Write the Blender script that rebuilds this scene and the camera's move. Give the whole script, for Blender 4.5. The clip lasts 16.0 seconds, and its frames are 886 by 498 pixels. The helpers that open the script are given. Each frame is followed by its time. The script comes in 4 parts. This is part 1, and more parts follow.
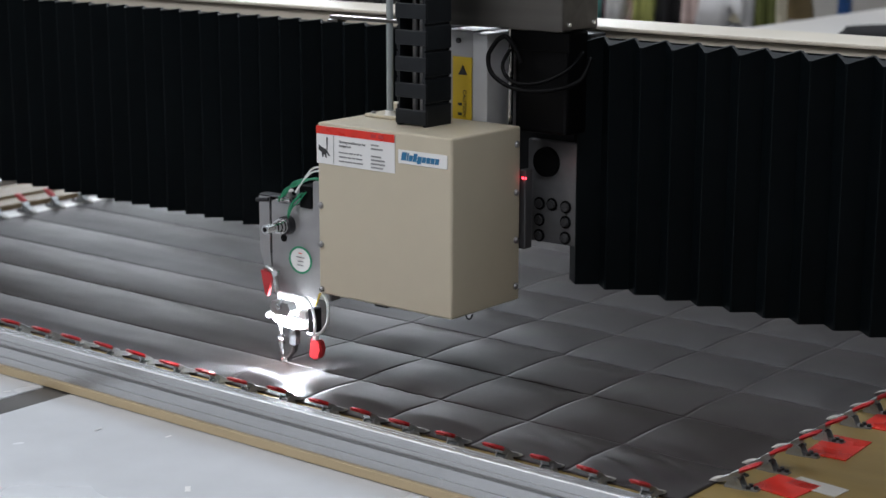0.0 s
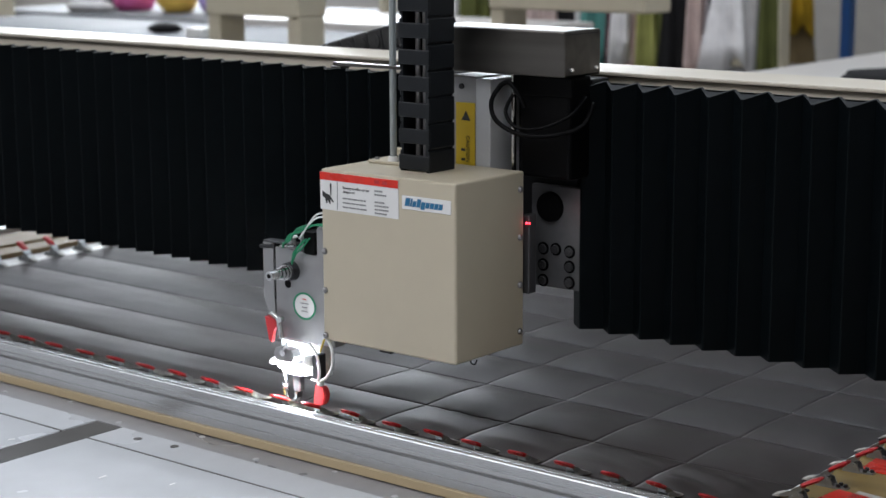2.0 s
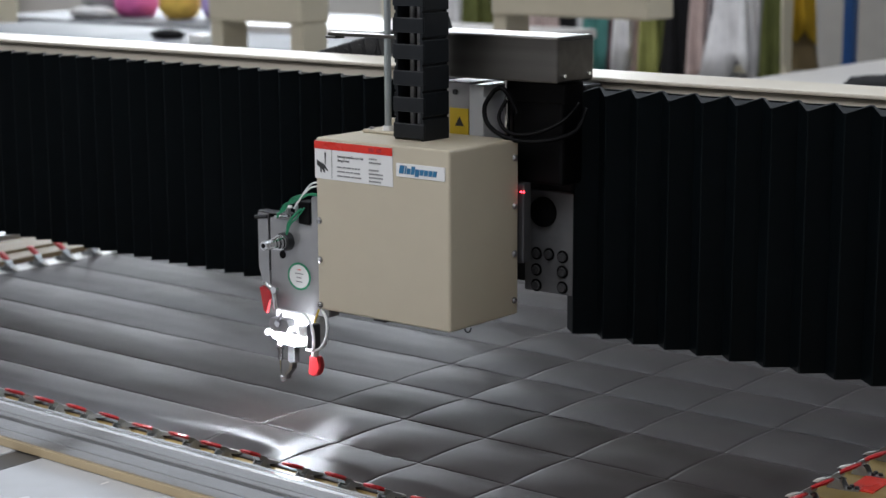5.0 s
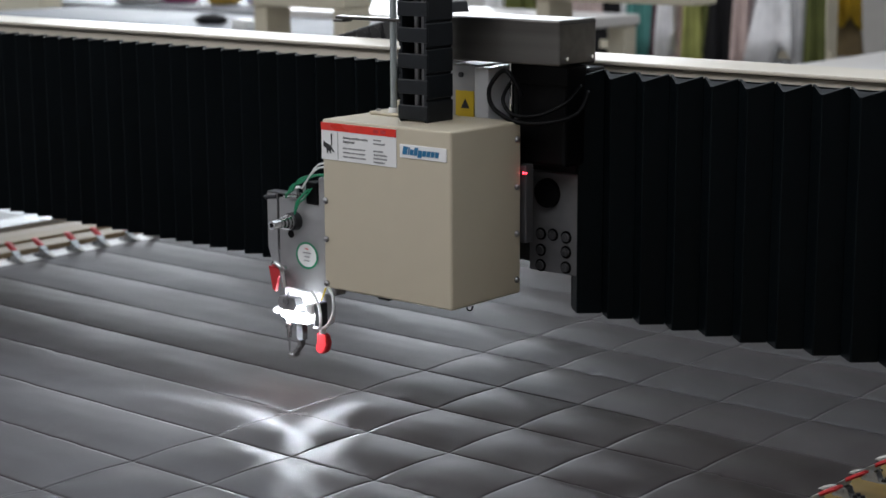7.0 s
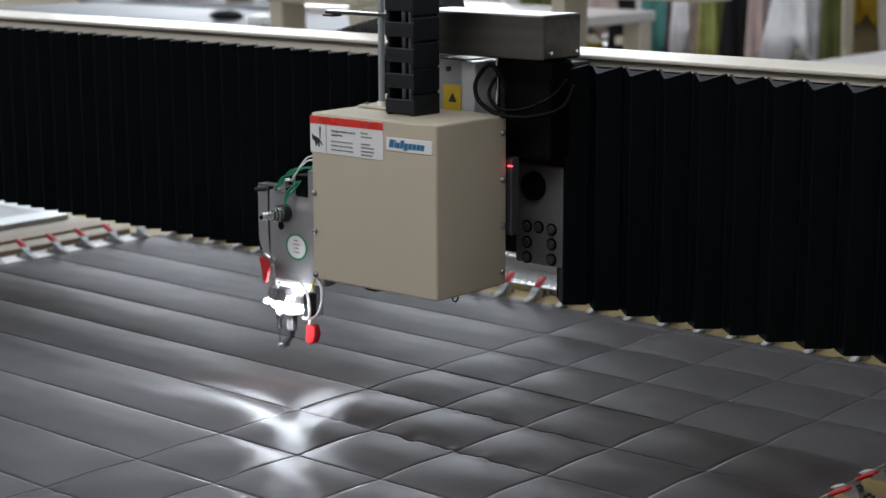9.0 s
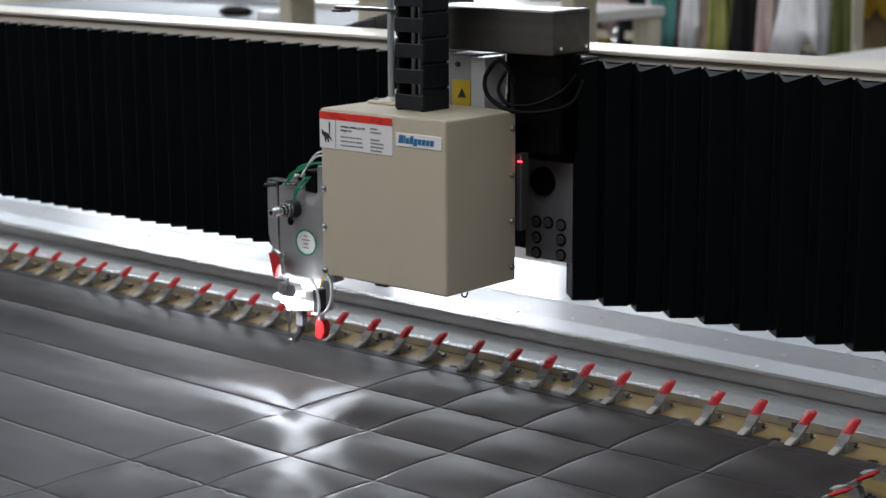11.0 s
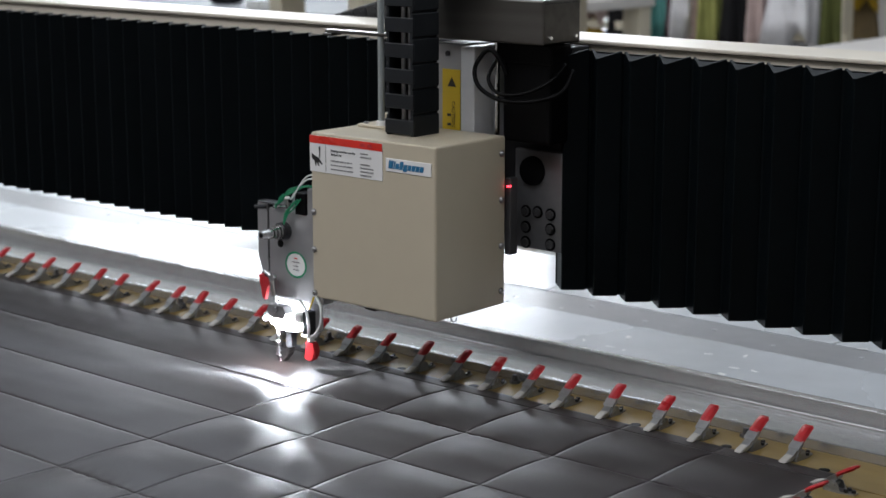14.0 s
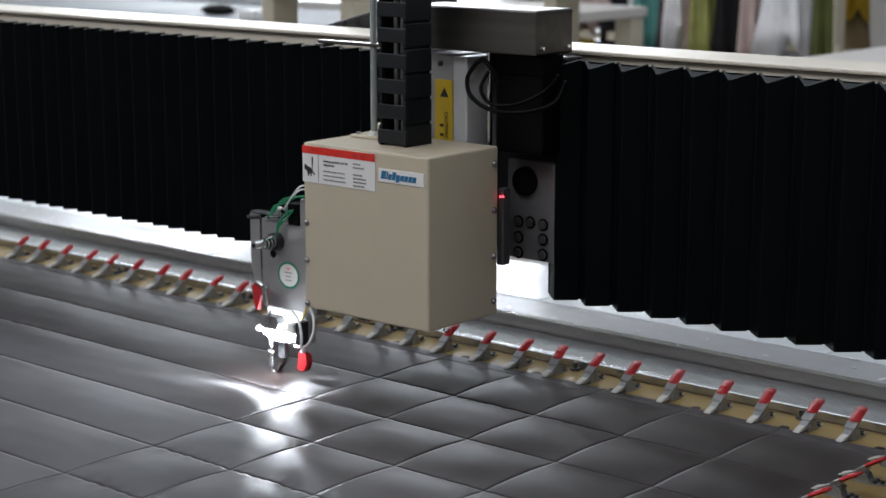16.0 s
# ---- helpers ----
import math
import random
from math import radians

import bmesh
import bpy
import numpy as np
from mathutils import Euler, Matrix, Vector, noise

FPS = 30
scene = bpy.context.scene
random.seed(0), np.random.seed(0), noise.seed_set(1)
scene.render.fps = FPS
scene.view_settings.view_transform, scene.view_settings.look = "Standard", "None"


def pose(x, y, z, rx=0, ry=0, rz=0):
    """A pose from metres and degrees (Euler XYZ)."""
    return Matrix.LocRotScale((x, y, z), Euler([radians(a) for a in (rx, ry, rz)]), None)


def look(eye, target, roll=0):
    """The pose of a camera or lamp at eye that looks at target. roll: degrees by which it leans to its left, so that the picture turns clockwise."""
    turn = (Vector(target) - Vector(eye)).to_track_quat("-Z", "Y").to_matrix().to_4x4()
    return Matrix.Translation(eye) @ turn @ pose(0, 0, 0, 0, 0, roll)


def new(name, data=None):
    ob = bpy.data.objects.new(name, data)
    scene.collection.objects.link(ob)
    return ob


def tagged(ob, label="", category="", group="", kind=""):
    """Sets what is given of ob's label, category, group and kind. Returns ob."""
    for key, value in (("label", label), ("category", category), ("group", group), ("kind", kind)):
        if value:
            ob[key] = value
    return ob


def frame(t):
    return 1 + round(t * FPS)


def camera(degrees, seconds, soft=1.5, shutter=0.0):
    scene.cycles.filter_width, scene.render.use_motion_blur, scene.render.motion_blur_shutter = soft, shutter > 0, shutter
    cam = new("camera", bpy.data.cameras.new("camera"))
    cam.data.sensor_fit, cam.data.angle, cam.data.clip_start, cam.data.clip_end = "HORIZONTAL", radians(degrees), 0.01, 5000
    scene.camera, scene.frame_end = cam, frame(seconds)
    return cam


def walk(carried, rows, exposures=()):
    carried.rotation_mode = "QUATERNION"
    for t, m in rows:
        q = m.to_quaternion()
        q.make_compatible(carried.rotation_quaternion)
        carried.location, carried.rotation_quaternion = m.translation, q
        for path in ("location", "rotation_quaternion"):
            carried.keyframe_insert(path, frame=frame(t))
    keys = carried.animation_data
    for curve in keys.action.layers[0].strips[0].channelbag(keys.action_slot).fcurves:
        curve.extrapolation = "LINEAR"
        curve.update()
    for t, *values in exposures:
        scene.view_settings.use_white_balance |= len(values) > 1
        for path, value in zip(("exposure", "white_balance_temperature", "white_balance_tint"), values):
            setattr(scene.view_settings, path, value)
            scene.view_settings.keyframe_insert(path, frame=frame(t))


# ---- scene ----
Z0 = 0.90            # height of the quilt's seams above the floor
EYE = (1.7716, -1.7353, Z0 + 0.7306)

# camera: stands on one spot, pans and tilts after the sewing head (seconds, yaw, pitch, roll)
cam = camera(28.46, 16.0, 1.5)
TURNS = [
    (0, 38.847, -12.425, -0.101),
    (0.5, 38.943, -12.059, -0.010),
    (1, 39.042, -11.354, 0.103),
    (1.5, 39.043, -11.027, 0.190),
    (2, 38.914, -10.937, 0.219),
    (2.5, 38.717, -10.932, 0.204),
    (3, 38.599, -10.827, 0.172),
    (3.5, 38.583, -10.747, 0.151),
    (4, 38.571, -10.708, 0.158),
    (6.5, 40.134, -11.030, 0.270),
    (7, 40.392, -11.195, 0.268),
    (7.5, 40.712, -11.180, 0.256),
    (8, 40.875, -11.164, 0.231),
    (8.5, 40.854, -11.273, 0.198),
    (11, 41.190, -11.459, 0.292),
    (11.5, 41.217, -11.631, 0.266),
    (12, 41.250, -11.662, 0.229),
    (12.5, 41.131, -11.650, 0.174),
    (13, 41.025, -11.640, 0.103),
    (13.5, 40.953, -11.728, 0.045),
    (14, 40.888, -11.815, 0.021),
    (14.5, 40.817, -11.786, 0.022),
    (15, 40.726, -11.664, 0.026),
    (15.5, 40.698, -11.554, 0.022),
    (16, 40.645, -11.477, 0.015),
]
walk(cam, [(t, pose(*EYE, 90 + p, r, y)) for t, y, p, r in TURNS],
     exposures=[(0, 0.0), (16, 0.0)])
cam.data.dof.use_dof = True
cam.data.dof.focus_distance = 2.35
cam.data.dof.aperture_fstop = 6.5

# ---- light ----
world = bpy.data.worlds.new("sky")
world.use_nodes = True
scene.world = world
wn = world.node_tree
sky = wn.nodes.new("ShaderNodeTexSky")
sky.sky_type = "NISHITA"
sky.sun_disc = False
sky.sun_elevation, sky.sun_rotation = radians(40), radians(200)
wn.links.new(sky.outputs[0], wn.nodes["Background"].inputs[0])
wn.nodes["Background"].inputs[1].default_value = 0.12


XL, XR, YF, YB, HZ = -11.0, 5.0, -6.0, 8.0, 4.4       # the hall


def opening_light(name, eye, target, w, h, power, colour):
    """An area lamp at one opening in the hall's shell, shining inwards."""
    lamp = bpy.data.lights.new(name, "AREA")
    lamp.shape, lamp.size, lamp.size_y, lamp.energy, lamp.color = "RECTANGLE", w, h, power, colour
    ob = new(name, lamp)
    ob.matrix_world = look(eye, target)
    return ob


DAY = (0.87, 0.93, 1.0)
# back and left windows stay out of view, inferred from sheen on the cloth
opening_light("daylight_back", (-7.7, 7.95, 2.28), (-7.7, 0, 1.9), 6.5, 2.0, 560, DAY)
# added fill over the far table; no such overhead source is known
opening_light("roof_fill", (-1.0, 2.3, HZ - 0.02), (-1.0, 2.3, 0), 9.0, 1.9, 150, DAY)
opening_light("daylight_left", (-10.95, 3.9, 2.28), (0, 3.9, 1.9), 8.0, 2.0, 95, DAY)
# added overhead fill for the faces turned towards the camera
opening_light("front_roof_fill", (-1.0, -2.7, HZ - 0.02), (-1.0, -2.7, 0), 9.0, 1.7, 172, (0.97, 0.97, 1.0))


# ---- materials ----
def material(name, colour, rough=0.5, metal=0.0, vary=0.12, grain=40.0, stain=3.0, bump=0.0, bump_scale=300.0,
             spec=0.5, stretch=(1, 1, 1), sheen=0.0, coat=0.0, rough_vary=0.1, weave=0.0):
    """A surface with variation at two scales, roughness wear and fine relief, in metres."""
    m = bpy.data.materials.new(name)
    m.use_nodes = True
    nt = m.node_tree
    b = nt.nodes["Principled BSDF"]
    co = nt.nodes.new("ShaderNodeTexCoord")
    mp = nt.nodes.new("ShaderNodeMapping")
    mp.inputs["Scale"].default_value = stretch
    nt.links.new(co.outputs["Object"], mp.inputs[0])
    info = nt.nodes.new("ShaderNodeObjectInfo")
    off = nt.nodes.new("ShaderNodeVectorMath")
    off.operation = "ADD"
    nt.links.new(mp.outputs[0], off.inputs[0])
    nt.links.new(info.outputs["Random"], off.inputs[1])
    fine, big = nt.nodes.new("ShaderNodeTexNoise"), nt.nodes.new("ShaderNodeTexNoise")
    fine.inputs["Scale"].default_value, fine.inputs["Detail"].default_value = grain, 5
    big.inputs["Scale"].default_value, big.inputs["Detail"].default_value = stain, 4
    for n in (fine, big):
        nt.links.new(off.outputs[0], n.inputs["Vector"])
    mix = nt.nodes.new("ShaderNodeMix")
    mix.data_type = "FLOAT"
    mix.inputs[0].default_value = 0.5
    nt.links.new(fine.outputs[0], mix.inputs[2])
    nt.links.new(big.outputs[0], mix.inputs[3])
    ramp = nt.nodes.new("ShaderNodeValToRGB")
    ramp.color_ramp.elements[0].position, ramp.color_ramp.elements[1].position = 0.3, 0.7
    ramp.color_ramp.elements[0].color = (*[c * (1 - vary) for c in colour], 1)
    ramp.color_ramp.elements[1].color = (*[min(1, c * (1 + vary)) for c in colour], 1)
    nt.links.new(mix.outputs[0], ramp.inputs[0])
    nt.links.new(ramp.outputs[0], b.inputs["Base Color"])
    rr = nt.nodes.new("ShaderNodeMapRange")
    rr.inputs[1].default_value, rr.inputs[2].default_value = 0.3, 0.7
    rr.inputs[3].default_value, rr.inputs[4].default_value = max(0.03, rough - rough_vary), min(1, rough + rough_vary)
    nt.links.new(big.outputs[0], rr.inputs[0])
    nt.links.new(rr.outputs[0], b.inputs["Roughness"])
    b.inputs["Metallic"].default_value = metal
    b.inputs["Specular IOR Level"].default_value = spec
    if sheen:
        b.inputs["Sheen Weight"].default_value = sheen
        b.inputs["Sheen Roughness"].default_value = 0.4
    if coat:
        b.inputs["Coat Weight"].default_value = coat
        b.inputs["Coat Roughness"].default_value = 0.12
    if bump:
        t = nt.nodes.new("ShaderNodeTexNoise")
        t.inputs["Scale"].default_value, t.inputs["Detail"].default_value = bump_scale, 4
        nt.links.new(off.outputs[0], t.inputs["Vector"])
        bp = nt.nodes.new("ShaderNodeBump")
        bp.inputs["Strength"].default_value, bp.inputs["Distance"].default_value = bump, 0.002
        nt.links.new(t.outputs[0], bp.inputs["Height"])
        nt.links.new(bp.outputs[0], b.inputs["Normal"])
    if weave:      # satin: one shine along the warp threads, another along the weft
        second = nt.nodes.new("ShaderNodeBsdfPrincipled")
        for socket in ("Base Color", "Roughness", "Normal"):
            for link in list(b.inputs[socket].links):
                nt.links.new(link.from_socket, second.inputs[socket])
        second.inputs["Specular IOR Level"].default_value = spec
        for node, axis in ((b, 0), (second, 1)):
            thread = nt.nodes.new("ShaderNodeCombineXYZ")
            thread.inputs[axis].default_value = 1.0
            nt.links.new(thread.outputs[0], node.inputs["Tangent"])
            node.inputs["Anisotropic"].default_value = weave
            node.inputs["Specular Tint"].default_value = (0.93, 0.95, 1.0, 1)
        both = nt.nodes.new("ShaderNodeMixShader")
        nt.links.new(b.outputs[0], both.inputs[1])
        nt.links.new(second.outputs[0], both.inputs[2])
        nt.links.new(both.outputs[0], nt.nodes["Material Output"].inputs[0])
    return m


def glow(name, colour, strength):
    m = bpy.data.materials.new(name)
    m.use_nodes = True
    b = m.node_tree.nodes["Principled BSDF"]
    b.inputs["Base Color"].default_value = (*colour, 1)
    b.inputs["Emission Color"].default_value = (*colour, 1)
    b.inputs["Emission Strength"].default_value = strength
    return m


CREAM = material("cream_powder_coat", (0.532, 0.475, 0.360), 0.42, vary=0.03, grain=25, stain=4, bump=0.12, bump_scale=900)
BEAM = material("ivory_enamel", (0.66, 0.605, 0.51), 0.40, vary=0.04, grain=8, stain=2, bump=0.05, bump_scale=600)
FABRIC = material("satin_quilt", (0.0220, 0.0150, 0.0138), 0.41, vary=0.10, grain=180, stain=5, bump=0.06, bump_scale=1400, spec=0.70, rough_vary=0.03, weave=1.0)
VINYL = material("black_vinyl", (0.0027, 0.0043, 0.0053), 0.40, vary=0.3, grain=60, stain=6, bump=0.10, bump_scale=500, spec=0.06)
ALU = material("aluminium", (0.58, 0.585, 0.59), 0.27, 0.78, vary=0.05, grain=160, stain=1.2, stretch=(0.05, 1, 1), bump=0.05, rough_vary=0.04)
STEEL = material("brushed_steel", (0.125, 0.118, 0.110), 0.36, 1.0, vary=0.3, grain=60, stain=14, stretch=(0.05, 1, 1), bump=0.06)
PLATE = material("grey_cast_plate", (0.34, 0.34, 0.345), 0.42, 0.55, vary=0.08, grain=50, stain=9, bump=0.08)
DARKPLATE = material("dark_grey_plate", (0.10, 0.10, 0.105), 0.42, 0.5, vary=0.12, grain=50, stain=9, bump=0.08)
MOUNT = material("grey_machined_plate", (0.24, 0.24, 0.25), 0.36, 0.6, vary=0.15, grain=50, stain=9, bump=0.08)
SLAT = material("brown_wooden_slat", (0.22, 0.155, 0.085), 0.5, vary=0.2, grain=40, stain=6, stretch=(1, 0.08, 1), bump=0.1)
SATIN = material("satin_steel", (0.36, 0.36, 0.37), 0.30, 0.9, vary=0.06, grain=90)
CHROME = material("chrome", (0.72, 0.72, 0.72), 0.14, 1.0, vary=0.05)
RUBBER = material("pale_rubber_tip", (0.50, 0.49, 0.46), 0.55, vary=0.12, grain=200, stain=40)
ZINC = material("zinc_plated_steel", (0.36, 0.37, 0.375), 0.46, 0.85, vary=0.15, grain=120, stain=20)
DARK = material("dark_anodised_metal", (0.035, 0.036, 0.04), 0.40, 0.5, vary=0.2, grain=80)
BLACK = material("black_plastic", (0.0028, 0.0028, 0.0032), 0.48, vary=0.2, grain=90, bump=0.1, spec=0.10)
RED = material("red_vinyl_grip", (0.50, 0.026, 0.032), 0.30, vary=0.10, grain=80, stain=20)
REDTAPE = material("red_tape", (0.70, 0.028, 0.015), 0.30, vary=0.15, grain=60, stain=20)
WOOD = material("varnished_board", (0.27, 0.19, 0.065), 0.40, vary=0.25, grain=30, stain=7, stretch=(0.3, 1, 1), bump=0.1, spec=0.25)
PINE = material("pine_strip", (0.52, 0.41, 0.25), 0.45, vary=0.15, grain=40, stain=5, stretch=(0.08, 1, 1), bump=0.1)
TABLE = material("white_laminate_table", (0.63, 0.65, 0.675), 0.24, vary=0.07, grain=14, stain=2.0, bump=0.04, bump_scale=200)
STRIP = material("grey_table_strip", (0.33, 0.33, 0.34), 0.35, vary=0.10, grain=30, stain=4)
DARKSTRIP = material("dark_table_strip", (0.10, 0.095, 0.09), 0.40, vary=0.15, grain=30, stain=4)
WHITE = material("white_plastic", (0.78, 0.78, 0.77), 0.40, vary=0.04)
GLASS = material("thread_tube_plastic", (0.30, 0.33, 0.33), 0.10, vary=0.10, grain=20, spec=0.8)
TUBE = material("clear_white_hose", (0.75, 0.77, 0.76), 0.25, vary=0.04)
GREEN = material("green_wire", (0.01, 0.22, 0.10), 0.40, vary=0.1)
GREENINK = material("green_ink", (0.01, 0.25, 0.12), 0.5, vary=0.05)
BLUEINK = material("blue_ink", (0.02, 0.16, 0.32), 0.45, vary=0.05)
INK = material("black_ink", (0.02, 0.02, 0.02), 0.5, vary=0.05)
GREYINK = material("grey_ink", (0.22, 0.22, 0.22), 0.5, vary=0.05)
YELLOW = material("yellow_sticker", (0.62, 0.43, 0.02), 0.45, vary=0.08)
FLOOR = material("painted_concrete_floor", (0.45, 0.46, 0.46), 0.25, vary=0.12, grain=9, stain=0.8, bump=0.05)
WALL = material("grey_plaster", (0.31, 0.285, 0.262), 0.7, vary=0.07, grain=12, stain=0.7, bump=0.15, bump_scale=90)
CEIL = material("white_ceiling", (0.62, 0.62, 0.60), 0.8, vary=0.05, grain=10, stain=0.5)
BLUE = material("blue_paint", (0.015, 0.07, 0.22), 0.40, vary=0.1)
LED = glow("led_white", (0.88, 0.94, 1.0), 640.0)
PALEALU = material("pale_anodised_rail", (0.58, 0.59, 0.60), 0.40, 0.2, vary=0.06, grain=60, stain=8)
REDLED = glow("led_red", (1.0, 0.03, 0.05), 9.0)
GREENLED = glow("led_green", (0.05, 0.8, 0.35), 0.9)


# ---- building helpers ----
def box(bm, x0, x1, y0, y1, z0, z1, bevel=0.0, seg=2):
    r = bmesh.ops.create_cube(bm, size=1.0)
    vs = r["verts"]
    for v in vs:
        v.co = Vector((x0 + (v.co.x + 0.5) * (x1 - x0), y0 + (v.co.y + 0.5) * (y1 - y0), z0 + (v.co.z + 0.5) * (z1 - z0)))
    if bevel:
        es = {e for v in vs for e in v.link_edges}
        bmesh.ops.bevel(bm, geom=list(es), offset=bevel, segments=seg, affect="EDGES", profile=0.5)
    return bm


def rod(bm, a, b, r0, r1=None, n=14):
    a, b = Vector(a), Vector(b)
    d = b - a
    m = Matrix.Translation((a + b) / 2) @ d.to_track_quat("Z", "Y").to_matrix().to_4x4()
    bmesh.ops.create_cone(bm, cap_ends=True, segments=n, radius1=r0, radius2=r0 if r1 is None else r1, depth=d.length, matrix=m)
    return bm


def hose(bm, pts, r, n=8, steps=6):
    """A round hose along a smooth line through the points."""
    P = [Vector(p) for p in pts]
    line = []
    for i in range(len(P) - 1):
        p0, p1, p2, p3 = P[max(i - 1, 0)], P[i], P[i + 1], P[min(i + 2, len(P) - 1)]
        for k in range(steps):
            t = k / steps
            line.append(0.5 * (2 * p1 + (p2 - p0) * t + (2 * p0 - 5 * p1 + 4 * p2 - p3) * t * t + (3 * p1 - p0 - 3 * p2 + p3) * t ** 3))
    line.append(P[-1])
    rings = []
    for i, p in enumerate(line):
        d = (line[min(i + 1, len(line) - 1)] - line[max(i - 1, 0)]).normalized()
        q = d.to_track_quat("Z", "Y")
        rings.append([bm.verts.new(p + q @ Vector((r * math.cos(6.2832 * k / n), r * math.sin(6.2832 * k / n), 0))) for k in range(n)])
    for u, v in zip(rings, rings[1:]):
        for k in range(n):
            bm.faces.new((u[k], u[(k + 1) % n], v[(k + 1) % n], v[k]))
    bm.faces.new(rings[0][::-1])
    bm.faces.new(rings[-1])
    return bm


def prism(bm, outline, x0, x1, axis="x"):
    """An outline in two axes drawn out along the third."""
    put = {"x": lambda a, b, c: (c, a, b), "y": lambda a, b, c: (a, c, b), "z": lambda a, b, c: (a, b, c)}[axis]
    lo = [bm.verts.new(put(a, b, x0)) for a, b in outline]
    hi = [bm.verts.new(put(a, b, x1)) for a, b in outline]
    n = len(lo)
    for k in range(n):
        bm.faces.new((lo[k], lo[(k + 1) % n], hi[(k + 1) % n], hi[k]))
    bm.faces.new(lo[::-1])
    bm.faces.new(hi)
    bmesh.ops.recalc_face_normals(bm, faces=bm.faces)
    return bm


def mesh_of(name, bm, mat, smooth=False):
    me = bpy.data.meshes.new(name)
    bm.to_mesh(me)
    bm.free()
    me.materials.append(mat)
    if smooth:
        for p in me.polygons:
            p.use_smooth = True
    return me


def part(name, bm, mat, parent, label="", smooth=False):
    ob = new(name, mesh_of(name, bm, mat, smooth))
    ob.parent = parent
    if label:
        tagged(ob, label)
    return ob


def piece(name, me, parent, m):
    """One more object on a shared mesh."""
    ob = new(name, me)
    ob.parent = parent
    ob.matrix_basis = m
    return ob


def thing(name, at, label, category, group="", kind=""):
    ob = new(name)
    ob.location = at
    return tagged(ob, label, category, group, kind)


def solid(name, bm, mat, label, category, kind="", at=(0, 0, 0), smooth=False):
    ob = new(name, mesh_of(name, bm, mat, smooth))
    ob.location = at
    return tagged(ob, label, category, "", kind)


NB = bmesh.new

# ---- the hall ----
solid("floor", box(NB(), XL, XR, YF, YB, -0.15, 0), FLOOR, "grey painted concrete factory floor", "floor", "structure")
# both openings are added, cut for the unseen fill lamps
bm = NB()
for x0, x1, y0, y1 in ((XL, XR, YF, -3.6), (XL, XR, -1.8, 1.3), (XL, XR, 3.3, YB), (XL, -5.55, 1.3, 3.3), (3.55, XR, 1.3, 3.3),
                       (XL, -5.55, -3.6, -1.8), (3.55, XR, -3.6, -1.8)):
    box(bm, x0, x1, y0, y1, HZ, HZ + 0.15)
solid("ceiling", bm, CEIL, "plain white factory ceiling with two added openings for unseen fill lamps", "ceiling", "structure")
# this window is out of view; its place follows the sheen
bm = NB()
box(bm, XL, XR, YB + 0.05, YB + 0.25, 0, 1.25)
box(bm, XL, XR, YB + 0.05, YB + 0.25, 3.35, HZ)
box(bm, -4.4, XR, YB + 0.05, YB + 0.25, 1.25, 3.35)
solid("wall_back", bm, WALL, "grey plaster factory wall with a wide unseen window", "wall", "structure")
solid("wall_front", box(NB(), XL, XR, YF - 0.25, YF - 0.05, 0, HZ), WALL, "plain grey plaster factory wall", "wall", "structure")
# left window also unseen, set by the sheen on the far cloth
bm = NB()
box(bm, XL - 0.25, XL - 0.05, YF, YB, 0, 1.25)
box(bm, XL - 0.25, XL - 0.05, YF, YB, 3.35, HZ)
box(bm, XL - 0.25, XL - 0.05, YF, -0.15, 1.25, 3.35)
solid("wall_left", bm, WALL, "grey plaster factory wall with an unseen high window band", "wall", "structure")
solid("wall_right", box(NB(), XR, XR + 0.2, YF, YB, 0, HZ), WALL, "plain grey plaster factory wall", "wall", "structure")

# ---- the machine's table ----
ZT = -0.031          # table top below the seams' plane
table = thing("machine_table", (0, 0, Z0), "long white laminate machine table with grey joint strips", "table")
for x0, x1, y0, y1 in ((-0.200, 1.25, -2.3, -0.1365), (-3.2, -0.260, -2.3, -0.1365),
                       (-0.200, 1.25, -0.1350, -0.067), (-3.2, -0.260, -0.1350, -0.067),
                       (-3.2, -0.2125, 0.855, 1.12), (-0.2095, 0.400, 0.855, 1.12), (0.403, 1.25, 0.855, 1.12),
                       (-3.2, -0.2125, -0.01, 0.741), (-0.2095, 1.25, -0.01, 0.741)):
    part("panel", box(NB(), x0, x1, y0, y1, ZT - 0.03, ZT, 0.0015), TABLE, table)
part("joint_strip", box(NB(), -0.257, -0.203, -2.3, -0.069, ZT - 0.03, ZT - 0.001), DARKSTRIP, table, "dark grey joint strip")
for x0, x1 in ((-3.2, -0.260), (-0.200, 1.25)):
    part("seam_filler", box(NB(), x0, x1, -0.1372, -0.1343, ZT - 0.02, ZT + 0.0004), DARKSTRIP, table, "dark joint between the panels")
part("edge_strip", box(NB(), -3.2, 1.25, -0.066, -0.011, ZT - 0.03, ZT - 0.001), STRIP, table, "grey edge strip")
part("edge_strip", box(NB(), -3.2, 1.25, 0.743, 0.853, ZT - 0.03, ZT - 0.001), STRIP, table, "grey edge strip")
part("apron", box(NB(), -3.15, 1.2, -2.25, 1.08, ZT - 0.14, ZT - 0.032), CREAM, table)
for x in (-3.0, -1.0, 1.05):
    for y in (-2.1, -0.5, 0.95):
        part("leg", box(NB(), x - 0.05, x + 0.05, y - 0.05, y + 0.05, -Z0, ZT - 0.142, 0.006), CREAM, table)
screw_me = mesh_of("strip_screw", rod(NB(), (0, 0, 0), (0, 0, 0.0012), 0.005, 0.0042, 10), PALEALU)
